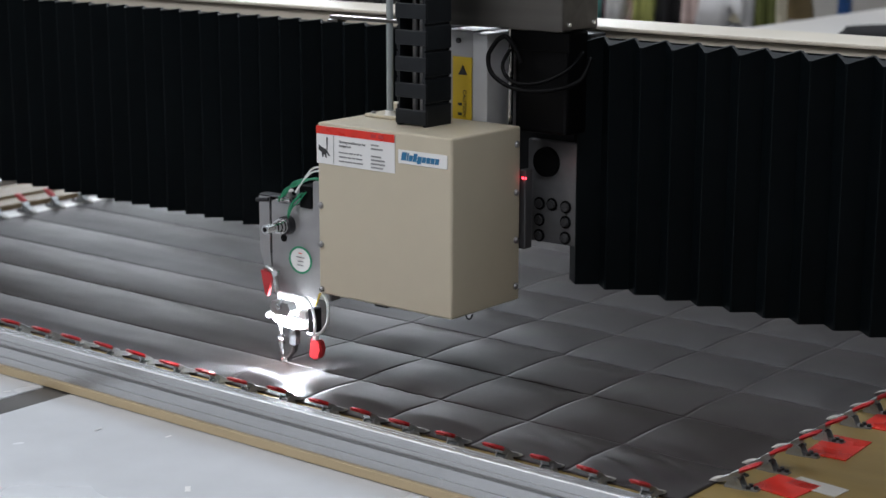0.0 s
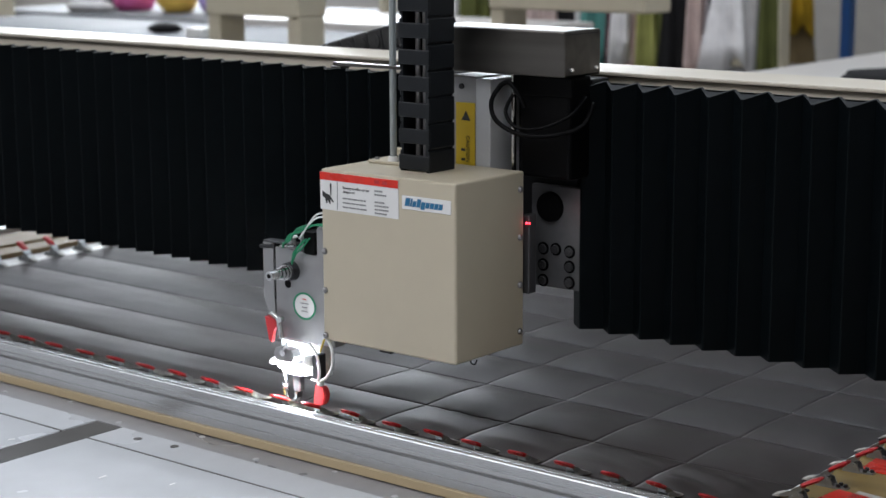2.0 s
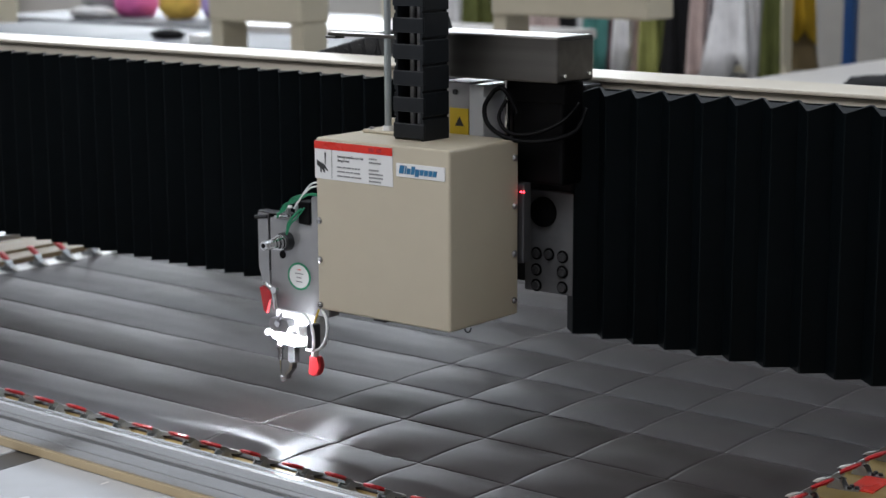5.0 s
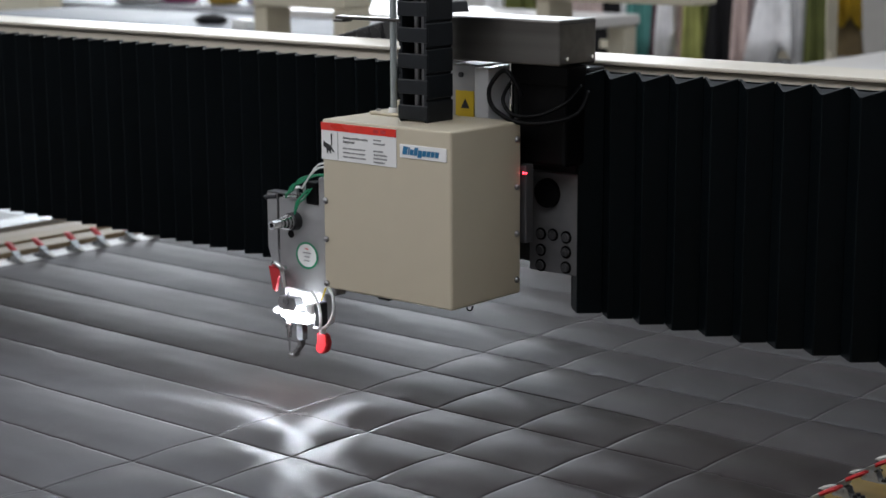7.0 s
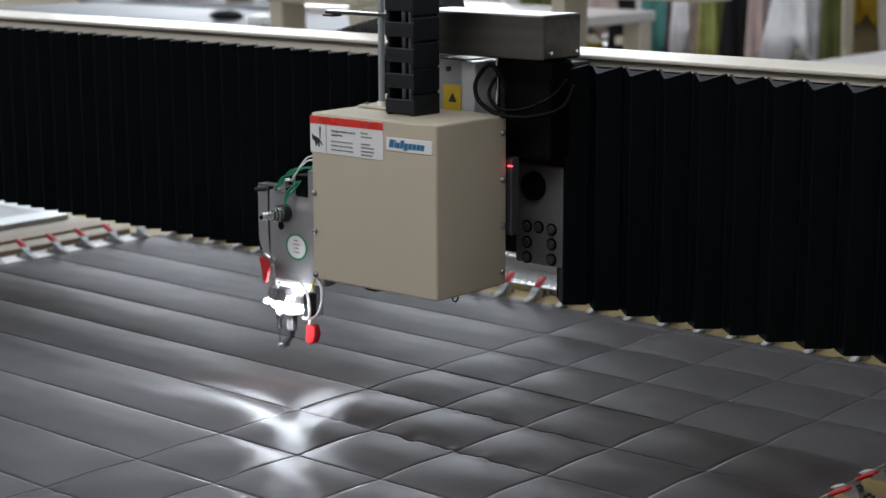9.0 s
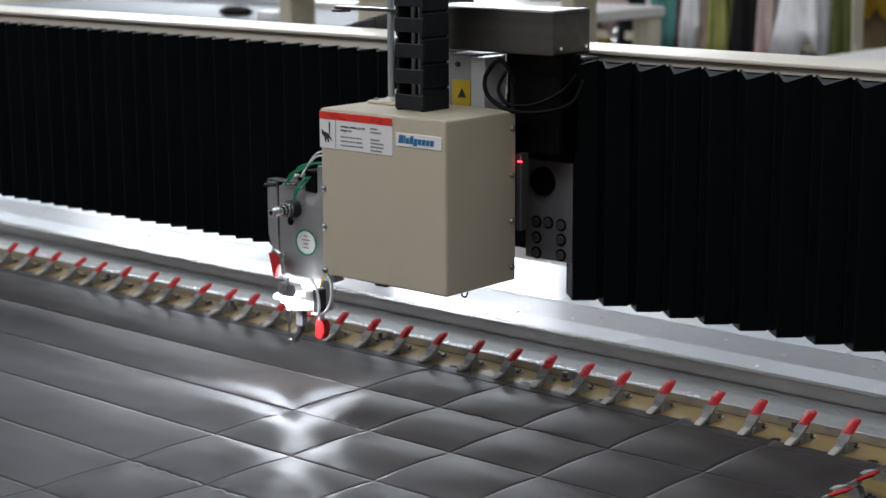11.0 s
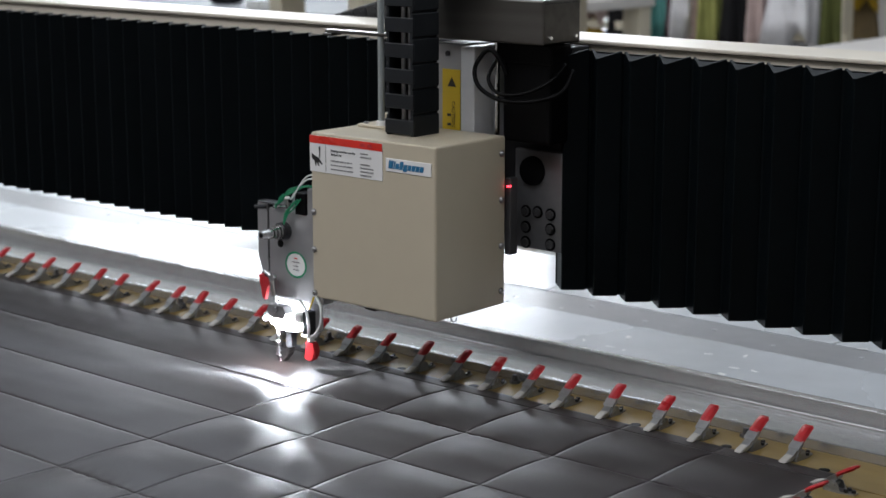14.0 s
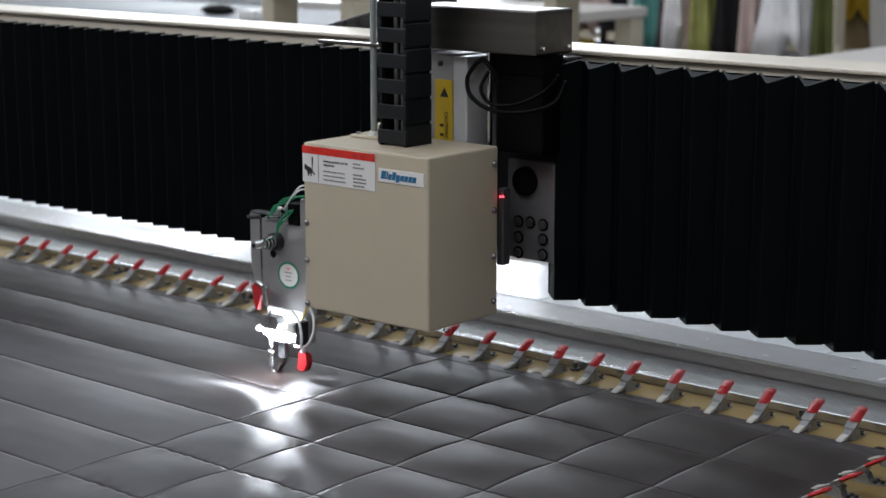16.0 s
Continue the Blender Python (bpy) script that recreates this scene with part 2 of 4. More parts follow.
for k in range(22):
    for y in (-0.054, 0.78):
        piece("strip_screw", screw_me, table, pose(-1.9 + 0.14 * k + 0.012 * math.sin(5 * k), y + 0.028 * (k % 2), ZT - 0.001))
hole_me = mesh_of("table_hole", rod(NB(), (0, 0, 0), (0, 0, 0.0006), 0.0065, None, 16), DARKSTRIP)
for x, y in ((-0.135, -0.094), (-0.065, -0.086), (0.62, -0.098), (0.69, -0.092)):
    piece("table_hole", hole_me, table, pose(x, y, ZT))
rnd = random.Random(5)
lint = NB()
for k in range(120):
    x, y, a = rnd.uniform(-1.2, 1.1), rnd.uniform(0.46, 1.0) if k % 4 else rnd.uniform(-0.7, -0.2), rnd.uniform(0, 3)
    l, w = rnd.uniform(0.003, 0.010), rnd.uniform(0.0015, 0.0042)
    vs = [lint.verts.new((x + c * l * math.cos(a) - e * w * math.sin(a), y + c * l * math.sin(a) + e * w * math.cos(a), ZT + 0.0012))
          for c, e in ((-1, -1), (1, -1), (1, 1), (-1, 1))]
    lint.faces.new(vs)
solid("thread_scraps", lint, WHITE, "small white thread scraps lying on the table", "scraps", "stuff", (0, 0, Z0))

# ---- gantry beam ----
gantry = thing("gantry_beam", (0, 0, Z0), "ivory enamelled gantry beam across the machine table", "gantry")
part("beam_body", box(NB(), -2.9, 1.6, 0.345, 0.44, 0.215, 0.500, 0.004), BEAM, gantry)
# added dark sheet: the pale beam would show through gaps between pleats
part("bellows_guide", box(NB(), -2.88, 1.58, 0.3395, 0.3445, 0.218, 0.484), DARK, gantry, "added dark backing behind the bellows")
part("top_cover", box(NB(), -2.9, 1.6, 0.3365, 0.452, 0.501, 0.507, 0.002), BEAM, gantry)
part("chain_tray", box(NB(), -1.3, 1.2, 0.4405, 0.56, 0.440, 0.446, 0.001), DARK, gantry, "dark tray behind the beam")
for x in (-2.95, 1.6):
    part("end_post", box(NB(), x, x + 0.08, 0.30, 0.50, ZT + 0.001, 0.53, 0.006), BEAM, gantry)

# ---- black bellows: pleats that slide along the beam ----
BZ0, BZ1, BY, BD = 0.143, 0.487, 0.279, 0.023


def pleat_mesh(pitch, rise, spread):
    """Two panels that meet in a front fold; the top edge rises towards the back."""
    bm, t = NB(), 0.0016
    h = pitch / 2 * spread
    out = [(-h, BD), (-0.0012, 0), (0.0012, 0), (h, BD), (h - t * 1.4, BD), (0, t * 1.9), (-h + t * 1.4, BD)]
    prism(bm, out, BZ0, BZ1, "z")
    for v in bm.verts:
        if v.co.z > BZ1 - 0.001:
            v.co.z += rise * v.co.y / BD
    hem = [(-h * 1.01, BD), (-0.0022, -0.0010), (0.0022, -0.0010), (h * 1.01, BD), (h - t * 2.2, BD), (0, t * 3), (-h + t * 2.2, BD)]
    n = len(bm.verts)
    prism(bm, hem, BZ1 - 0.002, BZ1 + 0.0015, "z")
    for v in list(bm.verts)[n:]:
        v.co.z += rise * v.co.y / BD
    n = len(bm.verts)
    prism(bm, [(-h + t * 2, BD - 0.001), (0, t * 3.2), (h - t * 2, BD - 0.001)], BZ1 - 0.006, BZ1 - 0.003, "z")      # closed top
    for v in list(bm.verts)[n:]:
        v.co.z += rise * v.co.y / BD
    return mesh_of("pleat", bm, VINYL)


def bellows(name, x_car, x_end, n, rise, label):
    ob = thing(name, (0, BY, Z0), label, "bellows", "gantry bellows")
    me = pleat_mesh(abs(x_end - x_car) / n, rise, 1.05)
    return ob, [(piece("pleat", me, ob, pose(x_car + (x_end - x_car) * (i + 0.5) / n, 0, 0)), (i + 0.5) / n, x_car, x_end) for i in range(n)]


bellows_a, pleats_a = bellows("bellows", 0.161, -2.19, 51, 0.003, "black pleated vinyl bellows, closely folded, along the gantry beam")
bellows_b, pleats_b = bellows("bellows", 0.3687, 1.3787, 20, 0.0095, "black pleated vinyl bellows, stretched wider, along the gantry beam")

# added black sheet that keeps the slits between rigid pleats dark
part("bellows_web", box(NB(), 0.372, 1.58, 0.0242, 0.0256, BZ0 + 0.001, BZ1 + 0.008), VINYL, bellows_b)

# ---- carriage on the beam ----
carriage = thing("carriage", (0, 0, Z0), "black and steel carriage with motor cover on the gantry beam", "machine carriage")
part("back_plate", box(NB(), 0.145, 0.402, 0.292, 0.334, 0.206, 0.50, 0.003), DARK, carriage)
bm = NB()
box(bm, 0.176, 0.420, 0.199, 0.285, 0.509, 0.572, 0.003)
cover = part("motor_cover", bm, STEEL, carriage, "brushed steel motor cover")
part("cover_seam", box(NB(), 0.4205, 0.4212, 0.200, 0.284, 0.5665, 0.5675), DARK, carriage)
for y in (0.213, 0.272):
    part("cover_screw", rod(NB(), (0.419, y, 0.519), (0.4235, y, 0.519), 0.0034, 0.0026), CHROME, carriage)
part("slide_plate", box(NB(), 0.196, 0.250, 0.226, 0.29, 0.17, 0.500, 0.002), PLATE, carriage, "grey slide plate")
part("slide_rail", box(NB(), 0.252, 0.278, 0.219, 0.29, 0.17, 0.498, 0.002), PALEALU, carriage, "pale aluminium slide rail")
part("guide_rod", rod(NB(), (0.300, 0.245, 0.19), (0.300, 0.245, 0.508), 0.004), CHROME, carriage)
part("rail_bolt", rod(NB(), (0.222, 0.226, 0.485), (0.222, 0.2235, 0.485), 0.004), DARK, carriage)
# second added sheet, rides along and darkens the slits beside the carriage
part("bellows_web", box(NB(), 0.366, 0.53, 0.3050, 0.3062, BZ0 + 0.001, BZ1 + 0.008), VINYL, carriage, "added black vinyl sheet behind the pleats")
motor = part("motor", box(NB(), 0.316, 0.402, 0.238, 0.291, 0.362, 0.507, 0.005), BLACK, carriage, "black servo motor")
part("motor_flange", box(NB(), 0.308, 0.408, 0.233, 0.2375, 0.478, 0.506, 0.002), BLACK, carriage)
mount = part("mounting_plate", box(NB(), 0.306, 0.394, 0.281, 0.291, 0.197, 0.346, 0.002), MOUNT, carriage, "dark grey mounting plate with socket bolts")
part("pulley", rod(NB(), (0.341, 0.2805, 0.315), (0.341, 0.274, 0.315), 0.022, 0.021, 28), BLACK, mount)
ring = NB()
rod(ring, (0, 0.004, 0), (0, -0.0012, 0), 0.0098, 0.0094, 18)
ring_me = mesh_of("bolt_seat", ring, BLACK)
cap = NB()
rod(cap, (0, 0.0, 0), (0, -0.0035, 0), 0.0066, 0.006, 16)
rod(cap, (0, -0.0035, 0), (0, -0.0042, 0), 0.0034, 0.0030, 6)
cap_me = mesh_of("socket_bolt", cap, DARKPLATE)
for x, z in ((0.328, 0.253), (0.350, 0.254), (0.374, 0.253), (0.328, 0.229), (0.374, 0.231), (0.328, 0.206), (0.374, 0.208)):
    seat = piece("bolt_seat", ring_me, mount, pose(x, 0.281, z))
    piece("socket_bolt", cap_me, mount, pose(x, 0.2795, z))
part("power_cable", hose(NB(), [(0.300, 0.215, 0.492), (0.291, 0.205, 0.470), (0.302, 0.20, 0.445), (0.340, 0.20, 0.428), (0.385, 0.215, 0.427),
                                (0.418, 0.245, 0.440), (0.420, 0.268, 0.470)], 0.0034), BLACK, carriage, smooth=True)
part("signal_cable", hose(NB(), [(0.318, 0.22, 0.480), (0.312, 0.21, 0.455), (0.335, 0.205, 0.436), (0.372, 0.215, 0.437), (0.405, 0.235, 0.455),
                                 (0.412, 0.262, 0.478)], 0.0028), BLACK, carriage, smooth=True)
part("cable_arch", hose(NB(), [(0.300, 0.215, 0.492), (0.318, 0.21, 0.497), (0.332, 0.215, 0.480), (0.338, 0.22, 0.462)], 0.0036), BLACK, carriage, smooth=True)
sticker = part("caution_sticker", box(NB(), 0.212, 0.246, 0.2245, 0.2262, 0.345, 0.462), YELLOW, carriage, "yellow caution sticker")
bm = NB()
prism(bm, [(0.2225, 0.4365), (0.2385, 0.4365), (0.2305, 0.4505)], 0.2238, 0.2246, "y")
part("warning_triangle", bm, INK, sticker)


def words(text, size, m, mat, parent, name="lettering"):
    """Flat lettering in Blender's own font, as a mesh."""
    cu = bpy.data.curves.new("lettering", "FONT")
    cu.body, cu.size, cu.extrude = text, size, 0.0002
    tmp = new("lettering_source", cu)
    me = bpy.data.meshes.new_from_object(tmp.evaluated_get(bpy.context.evaluated_depsgraph_get()))
    bpy.data.objects.remove(tmp)
    me.materials.clear()
    me.materials.append(mat)
    ob = new(name, me)
    ob.parent = parent
    ob.matrix_basis = m
    return ob


words("CAUTION", 0.0085, pose(0.2315, 0.2236, 0.4150, 90, 90, 0), INK, sticker)
part("sticker_text_bar", box(NB(), 0.222, 0.229, 0.2238, 0.2246, 0.392, 0.396), INK, sticker)
part("sticker_text_bar", box(NB(), 0.222, 0.229, 0.2238, 0.2246, 0.378, 0.382), INK, sticker)

# ---- sewing head: rides on the carriage, up and down ----
head = thing("sewing_head", (0, 0, Z0), "cream boxed sewing head with needle, lamp and warning label", "sewing machine")
X0, X1, Y0, Y1, H0, H1 = 0.099, 0.343, 0.059, 0.213, 0.126, 0.375
cover = part("cover", box(NB(), X0, X1, Y0, Y1, H0, H1, 0.0035, 3), CREAM, head, "cream powder-coated sheet metal cover")
dome_me = mesh_of("cover_screw", bmesh.ops.create_uvsphere(b := NB(), u_segments=12, v_segments=8, radius=0.0049) and b, SATIN, True)
for z in (0.256, 0.199, 0.133):
    piece("cover_screw", dome_me, cover, pose(0.1045, 0.0588, z))
for z in (0.350, 0.282, 0.214, 0.147):
    piece("cover_screw", dome_me, cover, pose(X1, 0.203, z))
part("top_bracket", box(box(NB(), 0.116, 0.196, 0.140, 0.206, H1, H1 + 0.005, 0.002), 0.116, 0.172, 0.196, 0.2065, H1 + 0.005, H1 + 0.016, 0.002), CREAM, head, "cream top bracket")
part("bracket_screw", rod(NB(), (0.126, 0.150, H1 + 0.005), (0.126, 0.150, H1 + 0.008), 0.0036), SATIN, head)
part("tube_collar", rod(NB(), (0.157, 0.150, H1 + 0.005), (0.157, 0.150, H1 + 0.012), 0.0085, 0.0072), WHITE, head)
part("side_rail", box(NB(), 0.336, 0.348, 0.2185, 0.236, 0.198, 0.312, 0.002), DARKPLATE, head)
part("rear_slide", box(NB(), 0.19, 0.336, 0.2135, 0.2185, 0.14, 0.37), DARK, head)
part("status_light", box(box(NB(), 0.3445, 0.3468, 0.2142, 0.2160, 0.2995, 0.3020), 0.3478, 0.3498, 0.2162, 0.2180, 0.2995, 0.3018), REDLED, head, "pair of small red status lights")
part("drain_clip", hose(NB(), [(0.335, 0.10, 0.127), (0.339, 0.098, 0.121), (0.345, 0.098, 0.121), (0.347, 0.10, 0.127)], 0.0012), DARK, head)
part("cover_latch", box(NB(), 0.20, 0.222, 0.064, 0.075, H0 - 0.004, H0, 0.001), DARK, head)

label = part("warning_label", box(NB(), 0.0985, 0.2435, Y0 - 0.0010, Y0 + 0.0005, 0.3170, 0.3705), WHITE, head, "white warning label with red top band")
YL = Y0 - 0.0016
part("red_band", box(NB(), 0.0985, 0.2435, YL, YL + 0.0005, 0.3595, 0.3705), REDTAPE, label, "red band")
part("divider", box(NB(), 0.1310, 0.1316, YL, YL + 0.0005, 0.3190, 0.3590), GREYINK, label)
bm = NB()
rod(bm, (0.1190, YL, 0.355), (0.1190, YL, 0.338), 0.0012, 0.0006, 6)
prism(bm, [(0.1030, 0.344), (0.1075, 0.341), (0.117, 0.338), (0.1245, 0.329), (0.1225, 0.3285), (0.117, 0.333), (0.118, 0.326), (0.116, 0.326),
           (0.1125, 0.332), (0.1115, 0.326), (0.1095, 0.3265), (0.1085, 0.333), (0.1030, 0.336)], YL, YL + 0.0005, "y")
part("hazard_mark", bm, INK, label, "black hazard mark")
words("Sewing needles can be", 0.0054, pose(0.1415, YL + 0.0003, 0.3495, 90), INK, label)
words("dangerous", 0.0054, pose(0.1415, YL + 0.0003, 0.3440, 90), INK, label)
for k, sizes in enumerate(((5, 4, 5, 2, 3, 2), (9, 4, 3, 7), (6, 8, 3, 7))):      # small print: one bar a line, broken between words
    bm, x = NB(), 0.1415
    for c in sizes:
        box(bm, x, x + 0.00165 * c, YL, YL + 0.0004, 0.3352 - 0.0062 * k, 0.3371 - 0.0062 * k)
        x += 0.00165 * c + 0.0016
    part("text_bar", bm, GREYINK, label)
for k, c in enumerate((4, 6, 0, 5, 7, 7, 6)):
    if c:
        bm = NB()
        for q in range(c):
            box(bm, 0.2010 + 0.0037 * q, 0.2010 + 0.0037 * q + 0.0027, YL, YL + 0.0004, 0.3513 - 0.0052 * k, 0.3535 - 0.0052 * k)
        part("text_bar", bm, GREYINK, label)
for x in (0.2010, 0.2150):
    part("text_bar", box(NB(), x, x + 0.009, YL - 0.0004, YL, 0.3625, 0.3675), RED, label)
badge = part("maker_badge", box(NB(), 0.2500, 0.3355, Y0 - 0.0014, Y0 + 0.0005, 0.3325, 0.3515, 0.0006), WHITE, head, "white and blue maker's badge")
bm = NB()
for k, (w, lo, hi) in enumerate(((0.0082, 0, 0.0112), (0.0022, 0, 0.0108), (0.0060, 0, 0.0078), (0.0062, 0, 0.0112), (0.0066, -0.0024, 0.0078), (0.0062, 0, 0.0078),
                                (0.0064, 0, 0.0078), (0.0060, 0, 0.0078), (0.0062, 0, 0.0078))):      # a slanting mark of nine plain blocks
    x = 0.2555 + (0, 0.0098, 0.0134, 0.0208, 0.0284, 0.0364, 0.0440, 0.0518, 0.0592)[k]
    prism(bm, [(x + 0.2 * lo, 0.3375 + lo), (x + w + 0.2 * lo, 0.3375 + lo), (x + w + 0.2 * hi, 0.3375 + hi), (x + 0.2 * hi, 0.3375 + hi)], Y0 - 0.0022, Y0 - 0.0014, "y")
part("badge_mark", bm, BLUEINK, badge, "plain blue mark")

bm = NB()
prism(bm, [(-0.014, 0.110), (0.104, 0.110), (0.104, 0.284), (0.070, 0.284), (0.070, 0.242), (0.030, 0.246), (-0.014, 0.246)], 0.078, 0.100, "y")
bmesh.ops.bevel(bm, geom=bm.edges[:], offset=0.0015, segments=2, affect="EDGES")
plate = part("face_plate", bm, PLATE, head, "grey metal face plate")
part("plate_hole", rod(NB(), (0.012, 0.0785, 0.193), (0.012, 0.0772, 0.193), 0.0062, 0.0062, 18), BLACK, plate)
bm = NB()
for k in range(40):
    a0, a1 = 6.2832 * k / 40, 6.2832 * (k + 1) / 40
    q = [bm.verts.new((0.045 + r * 1.12 * math.cos(a), 0.0772, 0.164 + r * math.sin(a))) for a, r in ((a0, 0.0175), (a1, 0.0175), (a1, 0.0205), (a0, 0.0205))]
    bm.faces.new(q)
part("approval_ring", bm, GREENINK, plate, "green oval ring of a sticker")
bm = NB()
prism(bm, [(0.045 + 0.0196 * math.cos(6.2832 * k / 30), 0.164 + 0.0175 * math.sin(6.2832 * k / 30)) for k in range(30)], 0.0774, 0.0779, "y")
oval = part("approval_sticker", bm, WHITE, plate, "white oval sticker")
for k, w in enumerate((0.007, 0.016, 0.010, 0.012)):
    part("text_bar", box(NB(), 0.045 - w / 2, 0.045 + w / 2, 0.0768, 0.0773, 0.1735 - 0.0060 * k, 0.1748 - 0.0060 * k), REDTAPE if k == 0 else GREYINK, oval)
bm = NB()
prism(bm, [(-0.040, 0.250), (-0.019, 0.250), (-0.019, 0.168), (-0.016, 0.128), (-0.026, 0.128), (-0.040, 0.168)], 0.080, 0.094, "y")
part("take_up_guard", bm, PLATE, head, "grey take-up guard")
part("slot", box(NB(), -0.0185, -0.0145, 0.082, 0.098, 0.165, 0.25), BLACK, head)
bm = NB()
rod(bm, (0.022, 0.079, 0.214), (0.022, 0.066, 0.214), 0.0145, 0.0135, 24)
tension = part("tension_dial", bm, DARK, head, "dark thread tension dial")
bm = NB()
for k in range(4):
    rod(bm, (0.022, 0.066 - 0.006 * k, 0.214), (0.022, 0.0615 - 0.006 * k, 0.214), 0.0115 - 0.0014 * k, None, 20)
part("tension_spring", bm, CHROME, tension)
part("tension_knob", rod(NB(), (0.022, 0.043, 0.214), (0.022, 0.028, 0.214), 0.0072, 0.0066, 20), ALU, tension)
part("knob_bore", rod(NB(), (0.022, 0.0282, 0.214), (0.022, 0.0274, 0.214), 0.0034), BLACK, tension)
part("guide_block", box(NB(), 0.046, 0.0692, 0.076, 0.099, 0.2425, 0.276, 0.002), BLACK, head, "dark thread guide block")
part("guide_pin", rod(NB(), (-0.045, 0.080, 0.243), (-0.02, 0.080, 0.246), 0.003), DARK, head)
part("guide_bar", rod(NB(), (0.002, 0.074, 0.249), (0.030, 0.074, 0.252), 0.0022), CHROME, head)
for k in range(3):
    part("green_wire", hose(NB(), [(0.10, 0.075 - 0.003 * k, 0.286 + 0.003 * k), (0.075, 0.070, 0.289), (0.045, 0.066, 0.281 - 0.003 * k), (0.030, 0.064, 0.262 + 0.004 * k),
                                   (0.012, 0.068, 0.255 - 0.003 * k)], 0.0014), GREEN, head, smooth=True)
for k in range(3):      # green thread and wires round the guides
    part("green_wire", hose(NB(), [(0.062 - 0.006 * k, 0.073, 0.268 - 0.002 * k), (0.050 - 0.004 * k, 0.069 - 0.001 * k, 0.252 + 0.003 * (k % 2)), (0.040 - 0.003 * k, 0.067, 0.243), (0.030, 0.068, 0.226 + 0.002 * k)],
                                  0.0012 + 0.0004 * (k % 2)), GREEN, head, smooth=True)
part("guide_post", rod(NB(), (0.036, 0.086, 0.246), (0.036, 0.086, 0.268), 0.0042, 0.0036), ZINC, head)
part("guide_post", rod(NB(), (0.016, 0.086, 0.246), (0.016, 0.086, 0.262), 0.0050, 0.0040), PLATE, head)
part("guide_cap", rod(NB(), (0.016, 0.086, 0.262), (0.016, 0.086, 0.2645), 0.0075, 0.0065), WHITE, head)
part("guide_cover", box(NB(), -0.040, 0.020, 0.080, 0.098, 0.2505, 0.2535, 0.001), DARKPLATE, head)
for k in range(2):
    part("air_hose", hose(NB(), [(0.104, 0.074, 0.302 + 0.006 * k), (0.080, 0.070, 0.300 + 0.005 * k), (0.060, 0.068, 0.283), (0.045, 0.069, 0.266)], 0.0014), TUBE, head, smooth=True)
# presser and needle parts under the plate
part("thread_lever", hose(NB(), [(-0.024, 0.075, 0.142), (-0.012, 0.068, 0.146), (0.002, 0.066, 0.140), (0.006, 0.066, 0.120), (0.008, 0.066, 0.112)], 0.0042), CHROME, head, smooth=True)
bm = NB()
prism(bm, [(-0.026, 0.141), (-0.006, 0.139), (-0.002, 0.130), (-0.008, 0.122), (-0.013, 0.103), (-0.018, 0.106), (-0.022, 0.124)], 0.066, 0.072, "y")
part("lever_tape", bm, RED, head, "red tape on the lever")
part("link_screw", rod(NB(), (0.010, 0.066, 0.142), (0.010, 0.058, 0.142), 0.005), CHROME, head)
part("needle_casting", box(NB(), -0.014, 0.070, 0.085, 0.112, 0.0560, 0.1105, 0.005), PALEALU, head, "white-lit needle bar casting")
bm = NB()
prism(bm, [(0.004, 0.081), (0.036, 0.081), (0.041, 0.090), (0.036, 0.100), (0.004, 0.100), (-0.001, 0.090)], 0.058, 0.0735, "y")
part("clamp_nut", bm, PLATE, head, "grey clamp nut")
part("nut_screw", rod(NB(), (0.020, 0.058, 0.094), (0.020, 0.054, 0.094), 0.005), CHROME, head)
part("hex_key", rod(NB(), (0.020, 0.056, 0.097), (0.034, 0.050, 0.112), 0.0022), ZINC, head)
bm = NB()
prism(bm, [(-0.014, 0.072), (-0.008, 0.0735), (0.012, 0.0745), (0.040, 0.0740), (0.062, 0.0730), (0.064, 0.066), (0.058, 0.062), (0.050, 0.059), (0.030, 0.057), (0.008, 0.058), (0.002, 0.062), (-0.010, 0.064)], 0.0725, 0.0845, "y")
bmesh.ops.bevel(bm, geom=bm.edges[:], offset=0.0018, segments=2, affect="EDGES")
part("lamp_housing", bm, PALEALU, head, "pale metal lamp housing")
part("housing_lug", rod(NB(), (-0.014, 0.074, 0.074), (-0.006, 0.060, 0.076), 0.0055, 0.0048), WHITE, head)
part("hose_fitting", box(NB(), 0.056, 0.070, 0.060, 0.074, 0.080, 0.094, 0.002), WHITE, head)
bm = NB()
for x, y, z, r in ((0.004, 0.068, 0.0700, 0.0042), (0.016, 0.066, 0.0672, 0.0052), (0.028, 0.066, 0.0665, 0.0055), (0.040, 0.068, 0.0680, 0.0048), (0.051, 0.071, 0.0690, 0.0036)):
    bmesh.ops.create_uvsphere(bm, u_segments=12, v_segments=8, radius=1.0, matrix=Matrix.Translation((x, y, z)) @ Matrix.Diagonal((r, r, r * 0.8, 1)))
part("lamp", bm, LED, head, "bright white work lamp", True)
part("lamp_screw", rod(NB(), (-0.010, 0.080, 0.086), (-0.010, 0.074, 0.086), 0.005), CHROME, head)
bm = NB()
rod(bm, (-0.003, 0.084, 0.030), (-0.003, 0.084, 0.078), 0.0040)
rod(bm, (-0.003, 0.084, 0.046), (-0.003, 0.084, 0.056), 0.0058, 0.0054)
needle_bar = part("needle_bar", bm, CHROME, head, "chrome needle bar", True)
part("needle", rod(NB(), (-0.003, 0.084, 0.008), (-0.003, 0.084, 0.030), 0.0010, 0.0022, 8), CHROME, needle_bar)
part("presser_bar", box(NB(), 0.008, 0.022, 0.088, 0.099, 0.028, 0.064, 0.001), DARKPLATE, head, "dark presser bar")
bm = NB()
